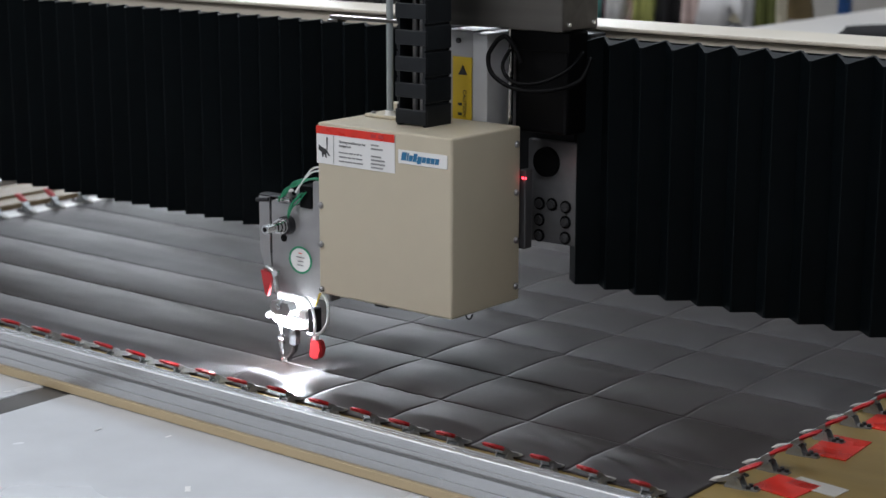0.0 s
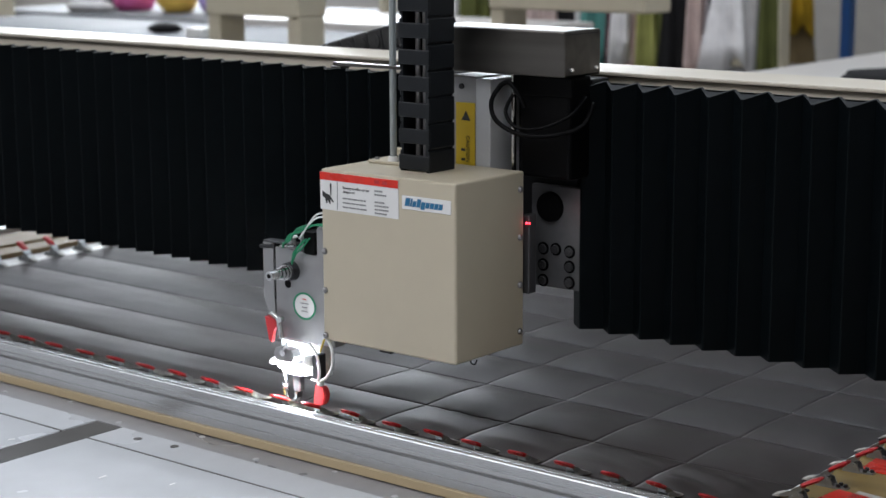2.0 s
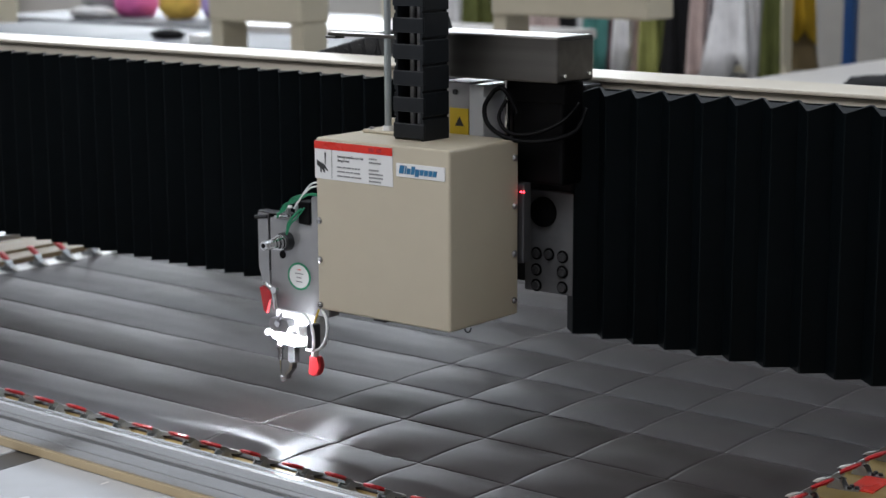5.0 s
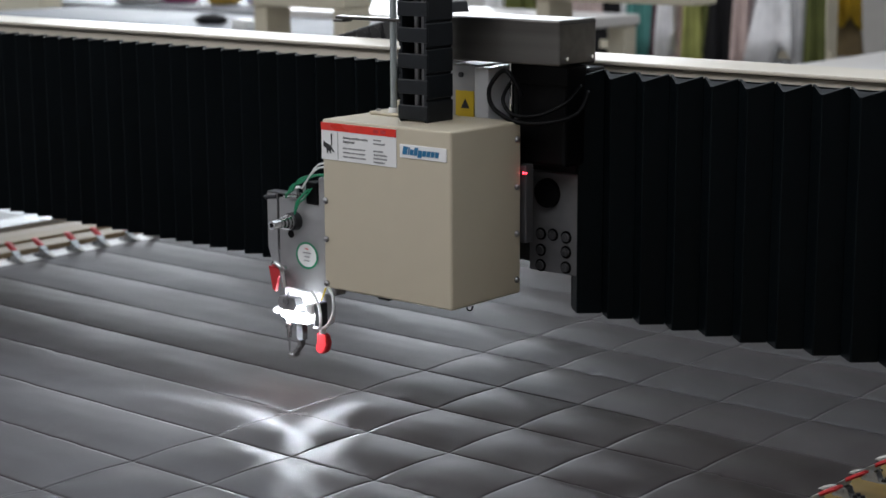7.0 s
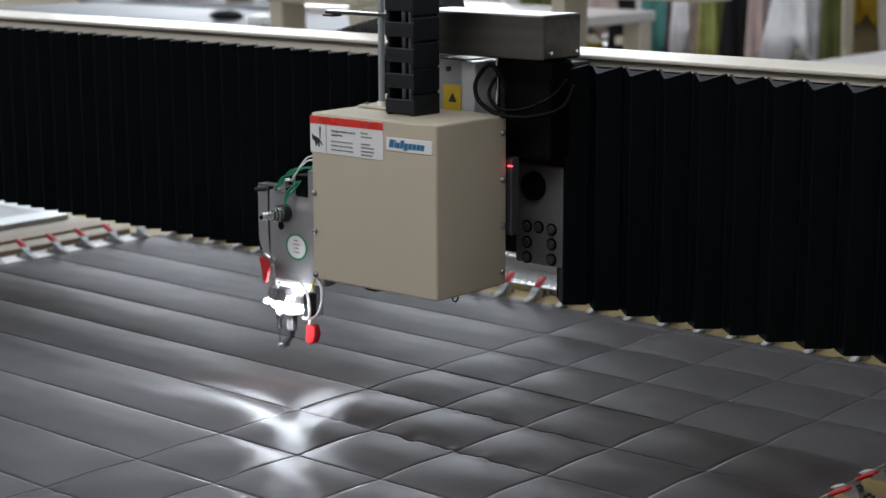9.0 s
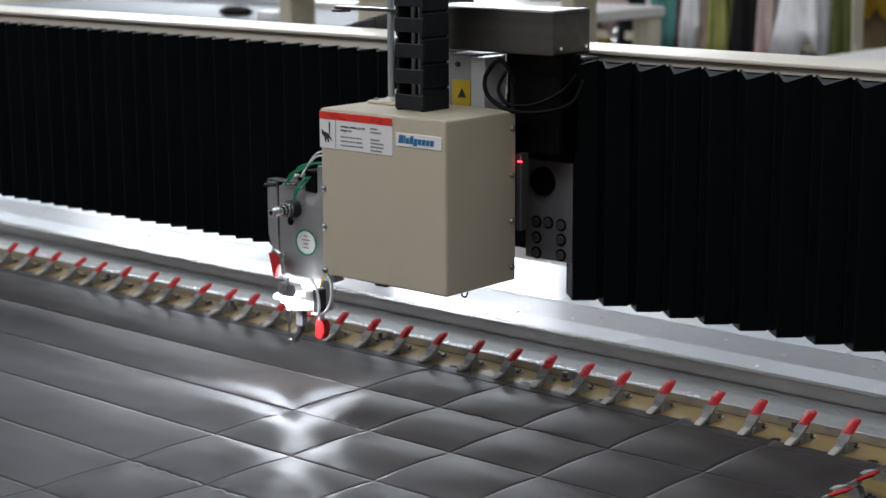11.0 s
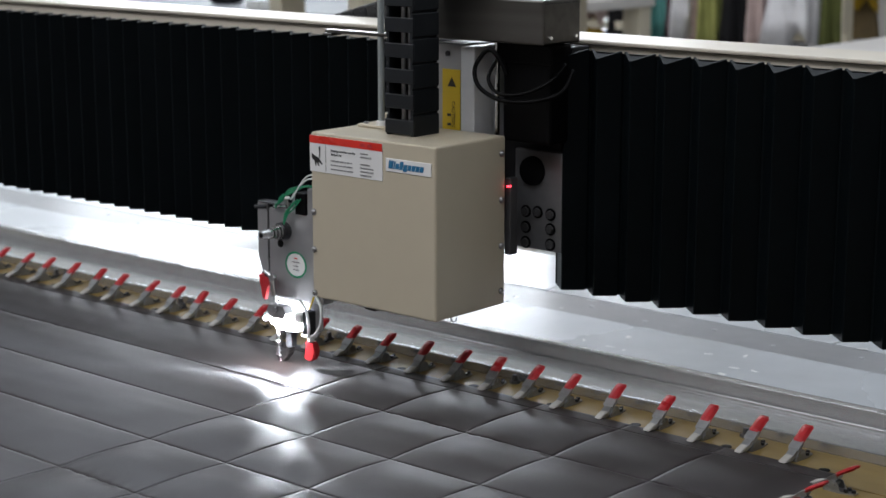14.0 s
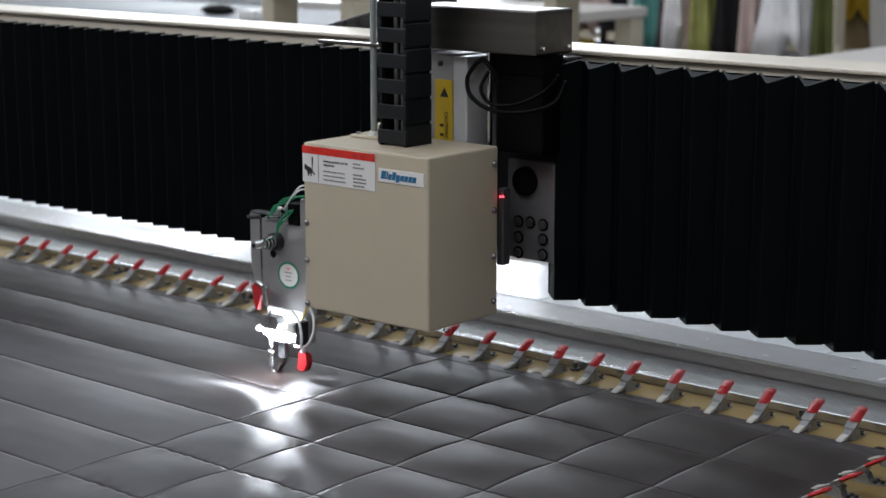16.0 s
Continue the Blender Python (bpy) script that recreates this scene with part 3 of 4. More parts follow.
prism(bm, [(0.013, 0.028), (0.020, 0.028), (0.0185, 0.018), (0.007, 0.0060), (0.006, 0.000), (0.001, 0.000), (0.001, 0.0065), (0.0135, 0.0190)], 0.085, 0.096, "y")
foot = part("presser_foot", bm, CHROME, head, "chrome presser foot")
part("foot_ring", rod(NB(), (-0.001, 0.088, -0.0030), (-0.001, 0.088, 0.0040), 0.0062, 0.0056, 16), CHROME, foot)
part("solenoid", box(NB(), 0.070, 0.082, 0.064, 0.082, 0.060, 0.098, 0.002), DARK, head, "dark sensor block")
part("nozzle", rod(NB(), (0.072, 0.080, 0.074), (0.072, 0.080, 0.048), 0.005), WHITE, head)
bm = NB()
prism(bm, [(0.063, 0.049), (0.081, 0.048), (0.085, 0.034), (0.080, 0.021), (0.070, 0.016), (0.059, 0.020), (0.062, 0.036)], 0.076, 0.088, "y")
bmesh.ops.bevel(bm, geom=bm.edges[:], offset=0.002, segments=2, affect="EDGES")
part("nozzle_wrap", bm, RED, head, "red tape wrapped round a nozzle")
part("lamp_hose", hose(NB(), [(0.068, 0.062, 0.114), (0.086, 0.056, 0.104), (0.094, 0.054, 0.084), (0.088, 0.058, 0.064), (0.070, 0.064, 0.060)], 0.0022), TUBE, head, smooth=True)
part("lamp_hose", hose(NB(), [(0.100, 0.066, 0.124), (0.116, 0.058, 0.112), (0.117, 0.056, 0.088), (0.102, 0.058, 0.068), (0.078, 0.064, 0.060)], 0.0022), TUBE, head, smooth=True)
part("lamp_wire", hose(NB(), [(0.090, 0.07, 0.122), (0.092, 0.062, 0.112), (0.088, 0.062, 0.104)], 0.0015), YELLOW, head, smooth=True)
# thread tube and its arm
part("thread_tube", rod(NB(), (0.157, 0.150, H1), (0.157, 0.150, 0.86), 0.0050), GLASS, head, "pale thread tube")
part("tube_foot", rod(NB(), (0.157, 0.1455, H1 + 0.010), (0.157, 0.1440, H1 + 0.010), 0.0019), GREENLED, head, "small green indicator light")
arm = part("thread_arm", box(NB(), 0.048, 0.185, 0.143, 0.158, 0.5115, 0.5165, 0.001), STEEL, head, "steel thread arm")
part("arm_tip", box(NB(), 0.046, 0.066, 0.140, 0.161, 0.5075, 0.5112, 0.001), STEEL, arm)
# cable chain that comes down into the cover
CHAIN = material("black_chain_plastic", (0.010, 0.012, 0.0145), 0.40, vary=0.2, grain=90, bump=0.1, spec=0.3)
chain = part("cable_chain", box(NB(), 0.204, 0.207, 0.113, 0.168, 0.365, 0.86), CHAIN, head, "black plastic cable chain")
part("chain_side", box(NB(), 0.248, 0.251, 0.113, 0.168, 0.365, 0.86), CHAIN, chain)
bm = NB()
box(bm, 0.2000, 0.2555, 0.1105, 0.1150, -0.0105, 0.0105, 0.0015)
for x in (0.2015, 0.2505):
    box(bm, x, x + 0.0035, 0.112, 0.169, -0.0165, 0.0165, 0.0012)
link_me = mesh_of("chain_link", bm, CHAIN)
for k in range(13):
    piece("chain_link", link_me, chain, pose(0, 0, 0.388 + 0.0365 * k))
for x in (0.219, 0.232, 0.240):
    part("chain_cable", rod(NB(), (x, 0.132, 0.36), (x, 0.132, 0.86), 0.0042), PLATE, chain)
part("chain_back", box(NB(), 0.204, 0.251, 0.160, 0.164, 0.365, 0.86), BLACK, chain)

# ---- quilt frame: slides to and fro under the gantry ----
VN, VF, XQ0, XQ1 = -0.280, 1.522, -1.215, 0.770      # the quilt's edges in the bed's space
frame_ob = thing("sliding_bed", (0, 0, Z0), "sliding aluminium and board frame lined with red toggle clamps", "machine bed")


def rail(v0, s, flange=0.0):
    """Grooved flat aluminium rail; s: +1 outwards away, -1 outwards to the operator; flange: extra width inwards."""
    prof = [(0, -0.017), (0, 0.0095), (0.002, 0.0105), (0.018, 0.0112), (0.0195, 0.006), (0.0225, 0.006), (0.0235, 0.0120), (0.0275, 0.0122), (0.0285, 0.007), (0.0315, 0.007),
            (0.0325, 0.014), (0.0365, 0.0145), (0.0375, 0.010), (0.0405, 0.010), (0.0420, 0.0125), (0.0432, 0.034), (0.0445, 0.0355), (0.0485, 0.035), (0.0492, 0.0325),
            (0.0512, 0.0325), (0.0520, 0.035), (0.0545, 0.035), (0.0552, 0.0325), (0.0572, 0.0325), (0.0580, 0.035), (0.0610, 0.0345), (0.062, 0.033), (0.062, 0.024), (0.0605, 0.0235),
            (0.0605, 0.0215), (0.062, 0.021), (0.0625, 0.017), (0.057, 0.016), (0.057, 0.0115), (0.063, 0.0105), (0.063, -0.002), (0.0615, -0.0025), (0.0615, -0.0045), (0.063, -0.005), (0.063, -0.017)]
    return prism(NB(), [(v0 + s * (a - (flange if k < 3 else 0)), z) for k, (a, z) in enumerate(prof)], -1.62, 1.25, "x")


part("rail", rail(1.645, 1, 0.050), ALU, frame_ob, "grooved aluminium rail")
part("rail", rail(-0.330, -1), ALU, frame_ob, "grooved aluminium rail")
part("base_strip", box(NB(), -1.62, 1.25, 1.600, 1.706, ZT + 0.001, -0.0175), PINE, frame_ob, "pale wooden strip")
part("base_strip", box(NB(), -1.62, 1.25, -0.398, -0.335, ZT + 0.001, -0.0175, 0.0012), PINE, frame_ob, "pale wooden strip")
part("board", box(NB(), -1.62, 1.25, VF - 0.03, 1.594, -0.013, -0.003, 0.001), WOOD, frame_ob, "yellow varnished board")
part("board", box(NB(), -1.62, 1.25, -0.329, VN + 0.03, -0.013, -0.003, 0.001), WOOD, frame_ob, "yellow varnished board")
part("board", box(NB(), XQ1 - 0.03, 1.20, VN + 0.031, VF - 0.031, -0.013, -0.003, 0.001), WOOD, frame_ob, "yellow varnished board")
part("board", box(NB(), XQ0 - 0.07, XQ0 + 0.03, VN + 0.031, VF - 0.031, -0.013, -0.003, 0.001), WHITE, frame_ob, "white-faced board")
for k, (x, z) in enumerate(((-1.36, 0.006), (-1.43, 0.010), (-1.50, 0.006))):
    part("slat", box(NB(), x, x + 0.062, VN + 0.031, VF - 0.031, -0.013, z, 0.0015), SLAT, frame_ob, "brown wooden slat")
part("side_rail", box(NB(), -1.60, -1.52, VN + 0.031, VF - 0.031, -0.013, 0.014, 0.002), ALU, frame_ob)
for x, v, a, w, d in ((0.825, 0.018, 4, 0.028, 0.044), (0.842, -0.155, -6, 0.030, 0.030), (0.823, 0.150, 3, 0.018, 0.032)):
    tp = part("tape_patch", box(NB(), -w, w, -d, d, 0, 0.0012), REDTAPE, frame_ob, "red tape patch")
    tp.matrix_basis = pose(x, v, -0.0028, 0, 0, a)
tp = part("clear_tape", box(NB(), -0.034, 0.034, -0.016, 0.016, 0, 0.001), RUBBER, frame_ob, "pale tape strip")
tp.matrix_basis = pose(0.872, -0.132, -0.0026, 0, 0, -6)
for k in range(30):      # black oval slots in the far and side boards
    tp = part("board_slot", rod(NB(), (0, 0, 0), (0, 0, 0.0006), 0.0075, None, 14), BLACK, frame_ob)
    tp.matrix_basis = (pose(-1.15 + 0.146 * k, 1.530, -0.0030) if k < 14 else pose(0.781, -0.15 + 0.151 * (k - 14), -0.0030)) if k < 25 else pose(-1.15 + 0.37 * (k - 25), -0.298, -0.0030)

bolt = NB()
rod(bolt, (0, 0, 0), (0, 0, 0.004), 0.0085, 0.0085, 6)
rod(bolt, (0, 0, 0.004), (0, 0, 0.013), 0.0045, 0.0040, 10)
board_bolt_me = mesh_of("board_bolt", bolt, DARKPLATE)
for x in (-0.92, -0.56, -0.19, 0.20, 0.60):
    piece("board_bolt", board_bolt_me, frame_ob, pose(x, 1.583, -0.003))

# one toggle clamp: tip towards -y, grip towards +y and up
bm = NB()
prism(bm, [(-0.0085, -0.010), (0.0085, -0.010), (0.0085, 0.014), (0.0050, 0.032), (-0.0050, 0.032), (-0.0085, 0.014)], 0, 0.0022, "z")
for x in (-0.0078, 0.0060):
    prism(bm, [(-0.009, 0.0022), (0.014, 0.0022), (0.009, 0.0125), (0.001, 0.0150), (-0.006, 0.010)], x, x + 0.0018, "x")
rod(bm, (-0.0092, 0.004, 0.0095), (0.0092, 0.004, 0.0095), 0.0024, None, 8)
rod(bm, (-0.0092, -0.004, 0.0065), (0.0092, -0.004, 0.0065), 0.0020, None, 8)
base_me = mesh_of("clamp_base", bm, ZINC)
bm = NB()
for x, y in ((-0.0045, 0.020), (0.0045, 0.020), (0, 0.0285)):
    rod(bm, (x, y, 0.0022), (x, y, 0.0058), 0.0032, 0.0028, 8)
bolt_me = mesh_of("clamp_bolt", bm, DARK)
bm = NB()
prism(bm, [(-0.021, 0.0035), (-0.0205, 0.0070), (-0.004, 0.0150), (0.009, 0.0215), (0.010, 0.0165), (0.000, 0.0105), (-0.012, 0.0050)], -0.0060, 0.0060, "x")
prism(bm, [(-0.004, 0.0150), (0.009, 0.0215), (0.009, 0.0240), (-0.003, 0.0175)], -0.0082, 0.0082, "x")
arm_me = mesh_of("clamp_arm", bm, ZINC)
bm = NB()
prism(bm, [(-0.032, 0.0015), (-0.024, 0.0012), (-0.014, 0.0035), (-0.012, 0.0085), (-0.019, 0.0080), (-0.028, 0.0045)], -0.0056, 0.0056, "x")
bmesh.ops.bevel(bm, geom=bm.edges[:], offset=0.0011, segments=1, affect="EDGES")
tip_me = mesh_of("clamp_tip", bm, RUBBER)
bm = NB()
prism(bm, [(0.006, 0.0185), (0.014, 0.0222), (0.024, 0.0275), (0.0325, 0.0315), (0.0352, 0.0345), (0.0330, 0.0368), (0.023, 0.0330), (0.012, 0.0272), (0.005, 0.0230)], -0.0085, 0.0085, "x")
bmesh.ops.bevel(bm, geom=bm.edges[:], offset=0.0022, segments=2, affect="EDGES")
grip_me = mesh_of("clamp_grip", bm, RED, True)
rnd = random.Random(11)


def toggle_clamp(x, v, rz, lift=0.0):
    base = piece("toggle_clamp", base_me, frame_ob, pose(x, v, -0.003, 0, 0, rz + rnd.uniform(-5, 5)))
    tilt = pose(0, 0, 0, lift + rnd.uniform(-2, 2), 0, 0)
    piece("clamp_bolt", bolt_me, base, pose(0, 0, 0))
    piece("clamp_arm", arm_me, base, tilt)
    piece("clamp_tip", tip_me, base, pose(0, 0, 0.001))
    piece("clamp_grip", grip_me, base, tilt)
    return base


FAR = {19: 0.188, 20: 0.257, 21: 0.326, 22: 0.403, 23: 0.487, 24: 0.558, 25: 0.632}      # uneven spacing where the far row ends
for k in range(27):
    j = rnd.uniform(-0.005, 0.005)
    toggle_clamp(FAR.get(k, -1.197 + 0.0728 * k + j), VF + 0.020 + 0.4 * rnd.uniform(-0.005, 0.005), 0, 7)
    toggle_clamp(-1.17 + 0.0735 * k - j, VN - 0.018, 180, -3)
for k in range(23):
    toggle_clamp(XQ1 + 0.022, VN + 0.09 + 0.0755 * k + rnd.uniform(-0.004, 0.004), -90, 2)
    toggle_clamp(XQ0 - 0.022, VN + 0.09 + 0.0755 * k + rnd.uniform(-0.004, 0.004), 90, 4)

# ---- the quilt, clamped in the frame ----
SX, SV, PUFF = 0.1512, 0.1494, 0.0068      # seam spacing both ways, padding
quilt = thing("quilt", (0, 0, Z0), "dark brown-grey satin quilt, squares sewn on one side, rows elsewhere", "quilt")


def puff(x, v):
    """Height of the padded cloth above its seams."""
    sv, sx = abs(math.sin(math.pi * v / SV)), abs(math.sin(math.pi * x / SX))
    row, soft_r = sv ** 0.55, sv
    shut = min(1, max(0, (v + 0.165) / 0.05))        # the last stretch of the outermost column is not sewn yet
    u = sx if x >= 0 else math.sin(math.pi / 2 * min(1, -x / 0.12))
    if x <= 0.075:
        u = u * shut + 1 - shut
    col, soft_c = u ** 0.55, u
    rim = min(x - XQ0, XQ1 - x, v - VN, VF - v)
    wr = (0.0014 * noise.noise(Vector((x * 3.1, v * 6.0, 3.7))) + 0.0006 * noise.noise(Vector((x * 16.0, v * 16.0, 8.1)))
          + (0.0007 if x < 0 else 0.0006) * noise.noise(Vector((x * 9.0 + 2.0, v * 30.0, 1.3))))
    fold = min(1, max(0, (x - 0.42) / 0.2)) * min(1, max(0, (-0.10 - v) / 0.08))      # the slack corner
    wr += 0.0065 * fold * noise.noise(Vector((x * 7.0, v * 38.0 + x * 14.0, 6.2)))
    gather = max(0, noise.noise(Vector((x * 2.2 + 4.0, round(v / SV) * 3.7, 2.0))) + 0.1)      # puckers along a seam
    pinch = (0.0026 if x < 0 else 0.0042) * gather * math.exp(-(sv / 0.28) ** 2) * noise.noise(Vector((x * 70.0 + v * 25.0, v * 9.0, 0.5)))
    lift = PUFF * (0.14 * row * (0.35 + 0.65 * col) + 0.86 * soft_r * (0.30 + 0.70 * soft_c)) * (0.72 if x < 0 else 1.12)
    return (lift + wr * (0.2 + 0.8 * row * col) + pinch) * min(1, max(0.12, rim / 0.05)) - 0.0015


def patch(name, x0, x1, v0, v1, nx, nv):
    """One padded field between seams, with its sunken edges."""
    vs = [(x0 + (x1 - x0) * i / nx, v0 + (v1 - v0) * j / nv) for j in range(nv + 1) for i in range(nx + 1)]
    co = [(x, v, puff(x, v)) for x, v in vs]
    at = lambda i, j: j * (nx + 1) + i
    fs = [(at(i, j), at(i + 1, j), at(i + 1, j + 1), at(i, j + 1)) for j in range(nv) for i in range(nx)]
    rim = ([at(i, 0) for i in range(nx)] + [at(nx, j) for j in range(nv)] + [at(i, nv) for i in range(nx, 0, -1)] + [at(0, j) for j in range(nv, 0, -1)])
    n = len(co)
    co += [(co[k][0], co[k][1], -0.0060) for k in rim]
    m = len(rim)
    fs += [(rim[(k + 1) % m], rim[k], n + k, n + (k + 1) % m) for k in range(m)]
    me = bpy.data.meshes.new(name)
    me.from_pydata(co, [], fs)
    me.materials.append(FABRIC)
    for k, p in enumerate(me.polygons):
        p.use_smooth = k < nx * nv
    ob = new(name, me)
    ob.parent = quilt


lines_v = [VN] + [SV * k for k in range(-1, 11)] + [VF]
lines_x = [0, SX, 2 * SX, 3 * SX, 4 * SX, XQ1]
for v0, v1 in zip(lines_v, lines_v[1:]):
    nv = max(6, round((v1 - v0) / 0.0055))
    patch("quilted_channel", XQ0, 0.0, v0, v1, 160, nv)
    for x0, x1 in zip(lines_x, lines_x[1:]):
        patch("quilted_square", x0, x1, v0, v1, 28, nv)

# ---- behind the gantry ----
CARRIER = material("dark_grey_plastic", (0.020, 0.021, 0.023), 0.5, vary=0.2, grain=60, stain=8)
feed = thing("cable_carrier", (0, 0, Z0), "dark plastic cable carrier rising from the tray behind the beam", "cable carrier")
bm = NB()
box(bm, -0.0155, 0.0155, -0.024, 0.024, -0.020, 0.020, 0.004)
rod(bm, (0, -0.0265, 0), (0, 0.0265, 0), 0.0125, None, 16)
rod(bm, (0, -0.0275, 0), (0, 0.0275, 0), 0.0060, None, 12)
feed_me = mesh_of("carrier_link", bm, CARRIER)
for k in range(12):
    x = -0.375 + 0.0305 * k
    piece("carrier_link", feed_me, feed, pose(x, 0.500, 0.4665 + max(0, 0.26 * (x + 0.36)), 0, -14.5 if k else -7, 0))


def worktable(x0, x1, y0, y1, z, top, label):
    ob = thing("worktable", (0, 0, 0), label, "table", "worktables behind the gantry")
    part("tabletop", box(NB(), x0, x1, y0, y1, Z0 + z - 0.04, Z0 + z, 0.006), top, ob)
    for x in (x0 + 0.05, x1 - 0.05):
        for y in (y0 + 0.05, y1 - 0.05):
            part("leg", box(NB(), x - 0.04, x + 0.04, y - 0.04, y + 0.04, 0, Z0 + z - 0.04, 0.005), CREAM, ob)
    return ob


SLATE = material("slate_worktop", (0.13, 0.133, 0.145), 0.6, vary=0.15, grain=10, stain=2, spec=0.35)
PALE = material("pale_worktop", (0.60, 0.565, 0.53), 0.40, vary=0.05, grain=10, stain=1.5)
worktable(-4.6, -2.05, 2.62, 3.25, 0.285, SLATE, "cream-legged worktable with a dark slate top")
worktable(-3.5, -2.03, 3.3, 3.9, 0.310, PALE, "cream-legged worktable with a pale top")
worktable(-6.3, -4.3, 4.2, 5.4, 0.215, SLATE, "cream-legged worktable with a dark slate top")
worktable(-0.73, 1.6, 2.4, 4.6, 0.270, PALE, "white machine bed with a glossy top")


def portal(x0, x1, y, z0, z1, leg, label, legs=2):
    ob = thing("machine_portal", (0, 0, Z0), label, "machine frame", "cream machine frames")
    part("crossbar", box(NB(), x0, x1, y - 0.07, y + 0.07, z0, z1, 0.008), CREAM, ob)
    for x in (x0 + leg / 2, x1 - leg / 2)[:legs]:
        part("upright", box(NB(), x - leg / 2, x + leg / 2, y - 0.06, y + 0.06, -Z0, z0, 0.006), CREAM, ob)
    return ob


portal(-1.42, -0.87, 2.5, 0.447, 0.62, 0.05, "cream enamelled machine arm on a post behind the gantry", 1)
portal(-2.635, -2.20, 2.5, 0.390, 0.62, 0.060, "cream enamelled machine portal behind the gantry")
portal(-6.9, -5.95, 4.1, 0.16, 0.60, 0.12, "cream enamelled machine portal behind the gantry")

CLOTHS = {"white": (0.80, 0.77, 0.77), "maroon": (0.10, 0.03, 0.04), "pink": (0.48, 0.34, 0.29), "lime": (0.38, 0.38, 0.12), "olive": (0.12, 0.13, 0.04),
          "black": (0.015, 0.014, 0.015), "cream": (0.60, 0.53, 0.46), "brown": (0.14, 0.10, 0.05), "yellow": (0.50, 0.30, 0.02), "grey": (0.30, 0.29, 0.29), "lilac": (0.66, 0.59, 0.61), "magenta": (0.75, 0.16, 0.42), "violet": (0.55, 0.42, 0.80), "gold": (0.85, 0.55, 0.12), "blush": (0.58, 0.44, 0.40), "teal": (0.10, 0.28, 0.25)}
CM = {k: material("cloth_" + k, tuple(0.86 * v for v in c), 0.85, vary=0.24, grain=14, stain=9, bump=0.2, spec=0.2) for k, c in CLOTHS.items()}


def garment(x, w, y, z0, z1, hue, seed):
    """A hanging garment: a folded tube of cloth, narrow at the hanger, wide at the hem."""
    r, bm, n, rows = random.Random(seed), NB(), 44, 10
    ph = r.uniform(0, 6)
    rings = []
    for i in range(rows):
        u = i / (rows - 1)
        z = z1 + (z0 - z1) * u
        hw = w * (0.34 + 0.24 * u * u) * (1 if i else 0.5)
        ring = []
        for k in range(n):
            a = 6.2832 * k / n
            f = 1 + 0.38 * u * math.sin(5 * a + ph + 1.6 * u) + 0.26 * u * math.sin(9 * a - ph - 2 * u)
            ring.append(bm.verts.new((x + hw * math.cos(a) * f, y + 0.065 * math.sin(a) * f, z + (0.055 * math.sin(3 * a + ph) + 0.025 * math.sin(7 * a) if i == rows - 1 else 0))))
        rings.append(ring)
    for p, q in zip(rings, rings[1:]):
        for k in range(n):
            bm.faces.new((p[k], p[(k + 1) % n], q[(k + 1) % n], q[k]))
    bm.faces.new(rings[0])
    bm.faces.new(rings[-1][::-1])
    bmesh.ops.recalc_face_normals(bm, faces=bm.faces)
    ob = solid("garment", bm, CM[hue], f"{hue} cloth garment hanging on a clothes rack", "garment", "", (0, 0, Z0), True)
    tagged(ob, group="garments on the rack")
    return ob


rack = thing("clothes_rack", (0, 0, Z0), "cream metal clothes rack full of garments", "rack")
part("hanging_rail", rod(NB(), (-3.6, 4.5, 0.93), (-1.52, 4.5, 0.93), 0.016), CREAM, rack)
part("lower_rail", box(NB(), -3.6, -1.52, 4.47, 4.52, 0.115, 0.150), CREAM, rack)
for x in (-3.6, -1.545):
    part("post", box(NB(), x - 0.014, x + 0.014, 4.46, 4.54, -Z0, 1.0), CREAM, rack)
for k, (px, w, hue, zb) in enumerate(((-3.20, 0.14, "white", 0.16), (-3.05, 0.12, "olive", 0.10), (-2.93, 0.12, "brown", 0.15), (-2.82, 0.10, "yellow", 0.06), (-2.70, 0.12, "blush", 0.20),
                                      (-2.60, 0.13, "black", 0.10), (-2.47, 0.11, "white", 0.17), (-2.41, 0.10, "teal", 0.09), (-2.345, 0.10, "maroon", 0.07), (-2.300, 0.06, "black", 0.05),
                                      (-2.265, 0.07, "white", 0.12), (-2.225, 0.11, "blush", 0.08), (-2.190, 0.07, "pink", 0.05), (-2.150, 0.06, "lime", 0.06), (-2.100, 0.10, "olive", 0.06),
                                      (-2.055, 0.05, "blush", 0.12), (-2.010, 0.10, "black", 0.03), (-1.985, 0.06, "maroon", 0.10), (-1.930, 0.10, "cream", 0.10), (-1.905, 0.06, "blush", 0.05),
                                      (-1.875, 0.05, "black", 0.10), (-1.820, 0.14, "lilac", 0.15), (-1.735, 0.20, "white", 0.12), (-1.665, 0.12, "cream", 0.16), (-1.615, 0.06, "grey", 0.10), (-1.580, 0.07, "olive", 0.05))):
    garment(px, w, 4.5 + (0.03, -0.02, 0.045)[k % 3], zb, 0.90, hue, k)
garment(-2.425, 0.10, 6.3, 0.17, 1.0, "yellow", 40)
garment(-2.66, 0.5, 6.4, -0.3, 1.0, "brown", 41)
post = thing("steel_post", (0, 0, 0), "blue painted steel post standing on the floor", "post")
part("shaft", box(NB(), -2.265, -2.21, 6.47, 6.53, 0.02, 3.6, 0.004), BLUE, post)
part("foot_plate", box(NB(), -2.36, -2.11, 6.38, 6.62, 0, 0.02), BLUE, post)

rnd = random.Random(3)


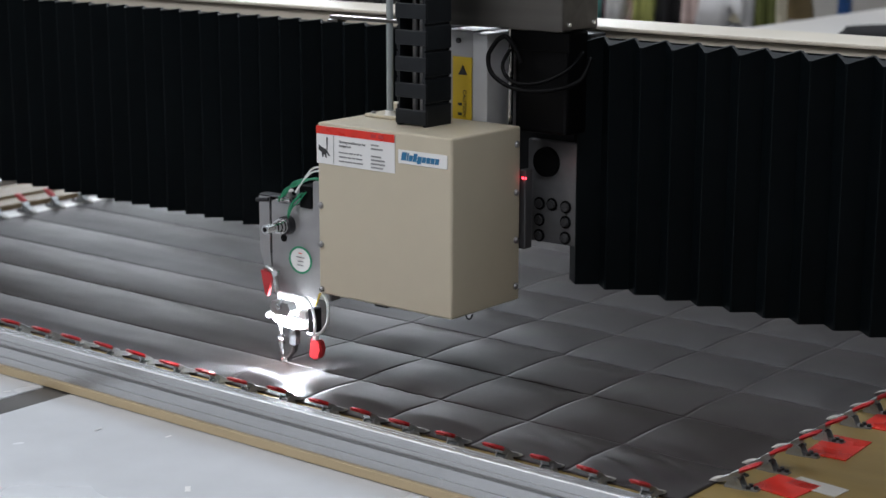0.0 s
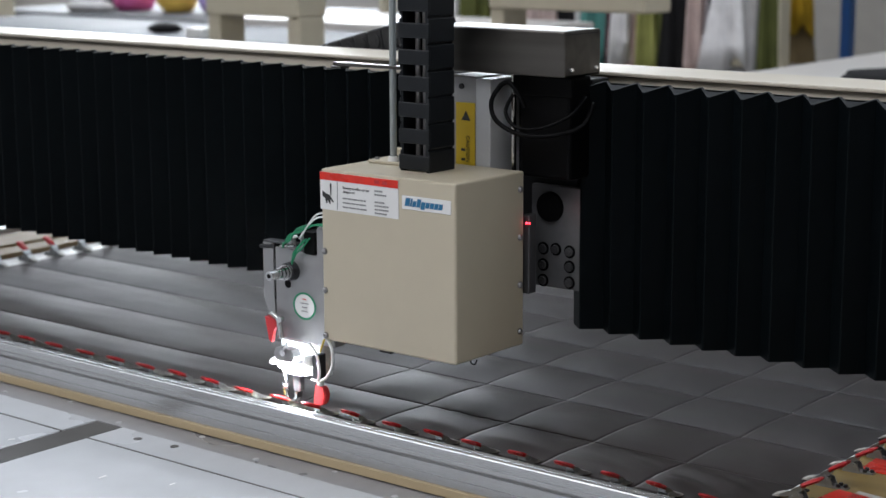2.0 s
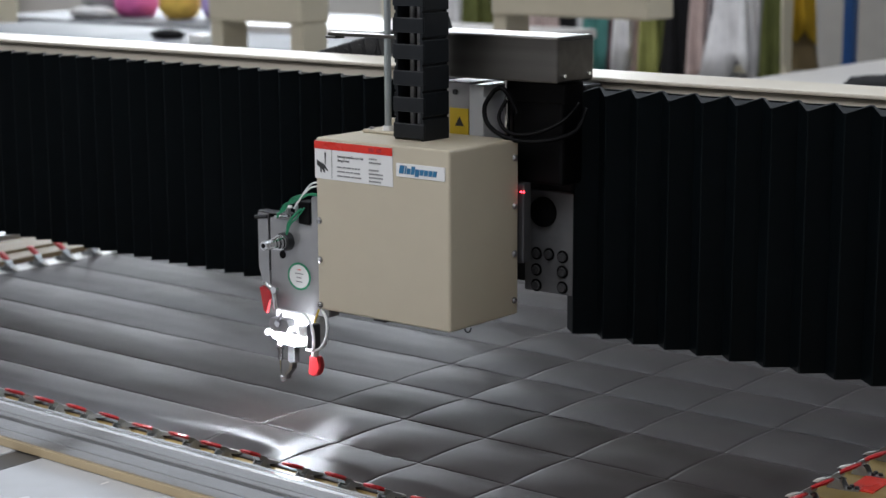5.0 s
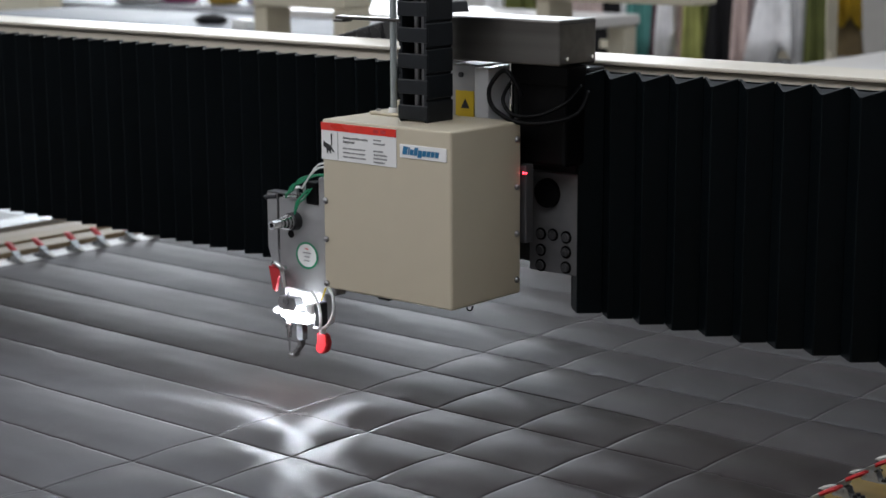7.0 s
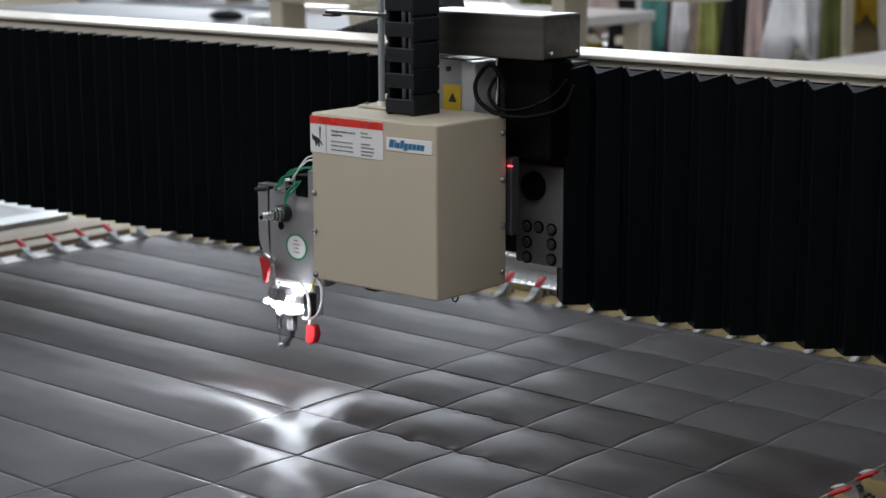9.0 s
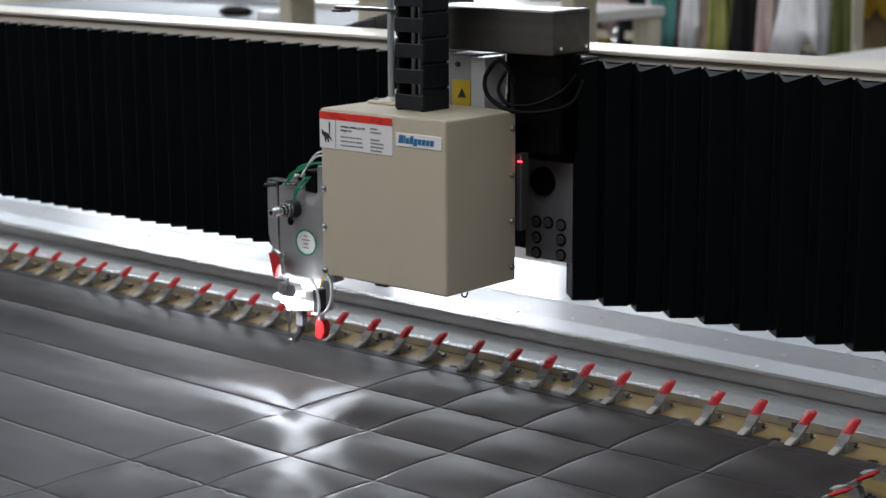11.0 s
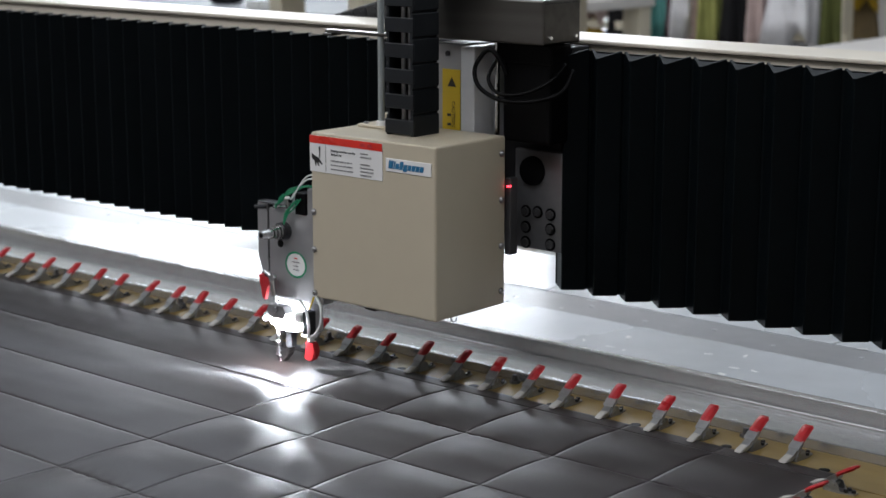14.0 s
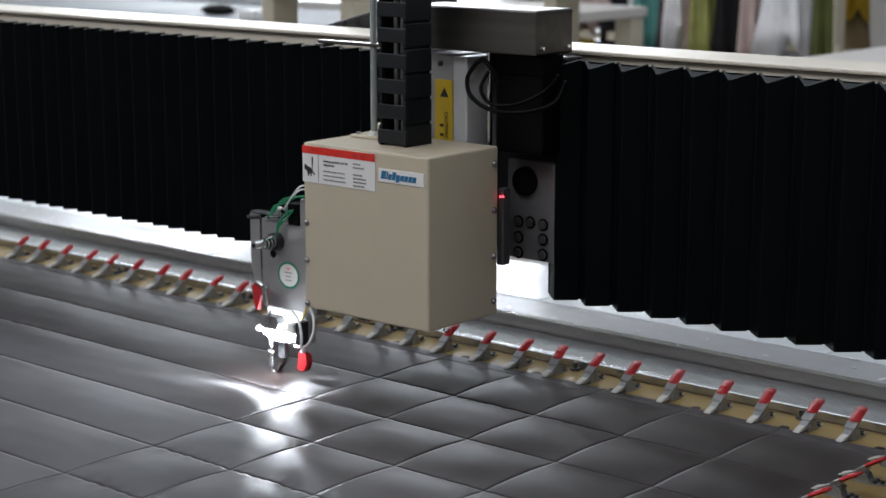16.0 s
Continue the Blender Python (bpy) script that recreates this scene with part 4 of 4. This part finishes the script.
def bundle(x, y, z, w, d, h, hue):
    bm = NB()
    bmesh.ops.create_icosphere(bm, subdivisions=3, radius=1.0)
    for v in bm.verts:
        n = 1 + 0.18 * noise.noise(v.co * 2.1 + Vector((x * 7, y * 3, 0)))
        v.co = Vector((x + v.co.x * w * n, y + v.co.y * d * n, z + max(0, (v.co.z + 0.75) / 1.75) * h * n))
    ob = solid("folded_cloth", bm, CM[hue], f"soft {hue} folded cloth lying on a worktable", "cloth", "", (0, 0, Z0), True)
    tagged(ob, group="folded cloths")


bundle(-5.48, 4.6, 0.215, 0.12, 0.12, 0.16, "magenta")
bundle(-5.14, 4.6, 0.215, 0.10, 0.12, 0.20, "gold")
bundle(-4.92, 4.7, 0.215, 0.11, 0.12, 0.18, "violet")
bundle(-5.60, 4.4, 0.215, 0.16, 0.10, 0.06, "white")
bundle(-5.85, 4.7, 0.215, 0.14, 0.15, 0.20, "grey")
bundle(-4.62, 4.6, 0.215, 0.13, 0.10, 0.07, "lilac")
bundle(-3.25, 2.8, 0.285, 0.07, 0.06, 0.035, "black")
bundle(-0.15, 2.6, 0.270, 0.20, 0.10, 0.05, "black")


def carton(x, y, z, w, d, h, mat, label):
    ob = thing("carton", (x, y, Z0 + z), label, "box", "cartons")
    part("body", box(NB(), -w, w, -d, d, 0, h, 0.004), mat, ob)
    part("lid", box(NB(), -w * 1.03, w * 1.03, -d * 1.03, d * 1.03, h, h + 0.008, 0.003), mat, ob)


# two added pale boxes stand in for bright glare below the beam
carton(-1.30, 2.55, -Z0, 0.11, 0.18, Z0 - 0.28, WHITE, "white box standing in for bright glare under the gantry")
carton(-1.62, 2.7, -Z0, 0.12, 0.18, Z0 - 0.3, PALE, "pale grey filler box added beside the white one")
carton(-2.915, 2.66, 0.285, 0.040, 0.03, 0.026, WHITE, "small white carton standing on the slate worktable")
carton(-2.815, 2.67, 0.285, 0.018, 0.03, 0.022, WHITE, "small white carton standing on the slate worktable")
for k in range(5):
    carton(-3.3 + 0.42 * k, 4.95, -Z0, 0.19, 0.16, Z0 + 0.03 + 0.04 * (k % 3), DARK, "tall dark storage box standing behind the clothes rack")


# ---- what moves ----
def motions():
    slide = [(0, 0), (4.4, 0), (4.65, -0.0055), (6.5, -0.0683), (7.0, -0.0852), (7.5, -0.1026), (8.0, -0.1182), (8.5, -0.1331), (8.75, -0.1385), (16, -0.1385)]
    lift = [(0, 0), (3.85, 0), (4.0, 0.0104), (4.2, 0.037), (4.45, 0.052), (11.75, 0.052), (12.0, 0.0404), (12.35, 0.004), (12.5, 0), (16, 0)]
    push = [(0, 0.2357), (0.5, 0.2775), (1.0, 0.3217), (1.5, 0.3635), (1.75, 0.377), (4.05, 0.377), (4.2, 0.360), (4.6, 0.268), (6.5, -0.1794), (7.0, -0.300),
            (7.5, -0.4144), (8.0, -0.536), (8.5, -0.650), (11.0, -1.2425), (11.5, -1.353), (12.0, -1.406), (13.2, -1.406), (13.5, -1.384), (14.0, -1.339),
            (14.5, -1.2994), (15.0, -1.2545), (15.5, -1.2127), (16.0, -1.168)]

    def at(rows, t):
        for (a, u), (b, v) in zip(rows, rows[1:]):
            if a <= t <= b:
                return u + (v - u) * (t - a) / (b - a)

    walk(carriage, [(t, pose(x, 0, Z0)) for t, x in slide])
    times = sorted({t for t, _ in slide} | {t for t, _ in lift})
    walk(head, [(t, pose(at(slide, t), 0, Z0 + at(lift, t))) for t in times])
    drop = [(0, -0.018), (3.7, -0.018), (3.85, 0), (12.4, 0), (12.6, -0.018), (16, -0.018)]      # the needle bar is down while it sews
    walk(needle_bar, [(t, pose(0, 0, z)) for t, z in drop])
    walk(feed, [(t, pose(0.8 * x, 0, Z0)) for t, x in slide])
    walk(frame_ob, [(t, pose(0, y, Z0)) for t, y in push])
    walk(quilt, [(t, pose(0, y, Z0)) for t, y in push])
    for ob, u, xc, xe in pleats_a + pleats_b:
        walk(ob, [(t, pose(xc + x + (xe - xc - x) * u, 0, 0)) for t, x in slide])


motions()
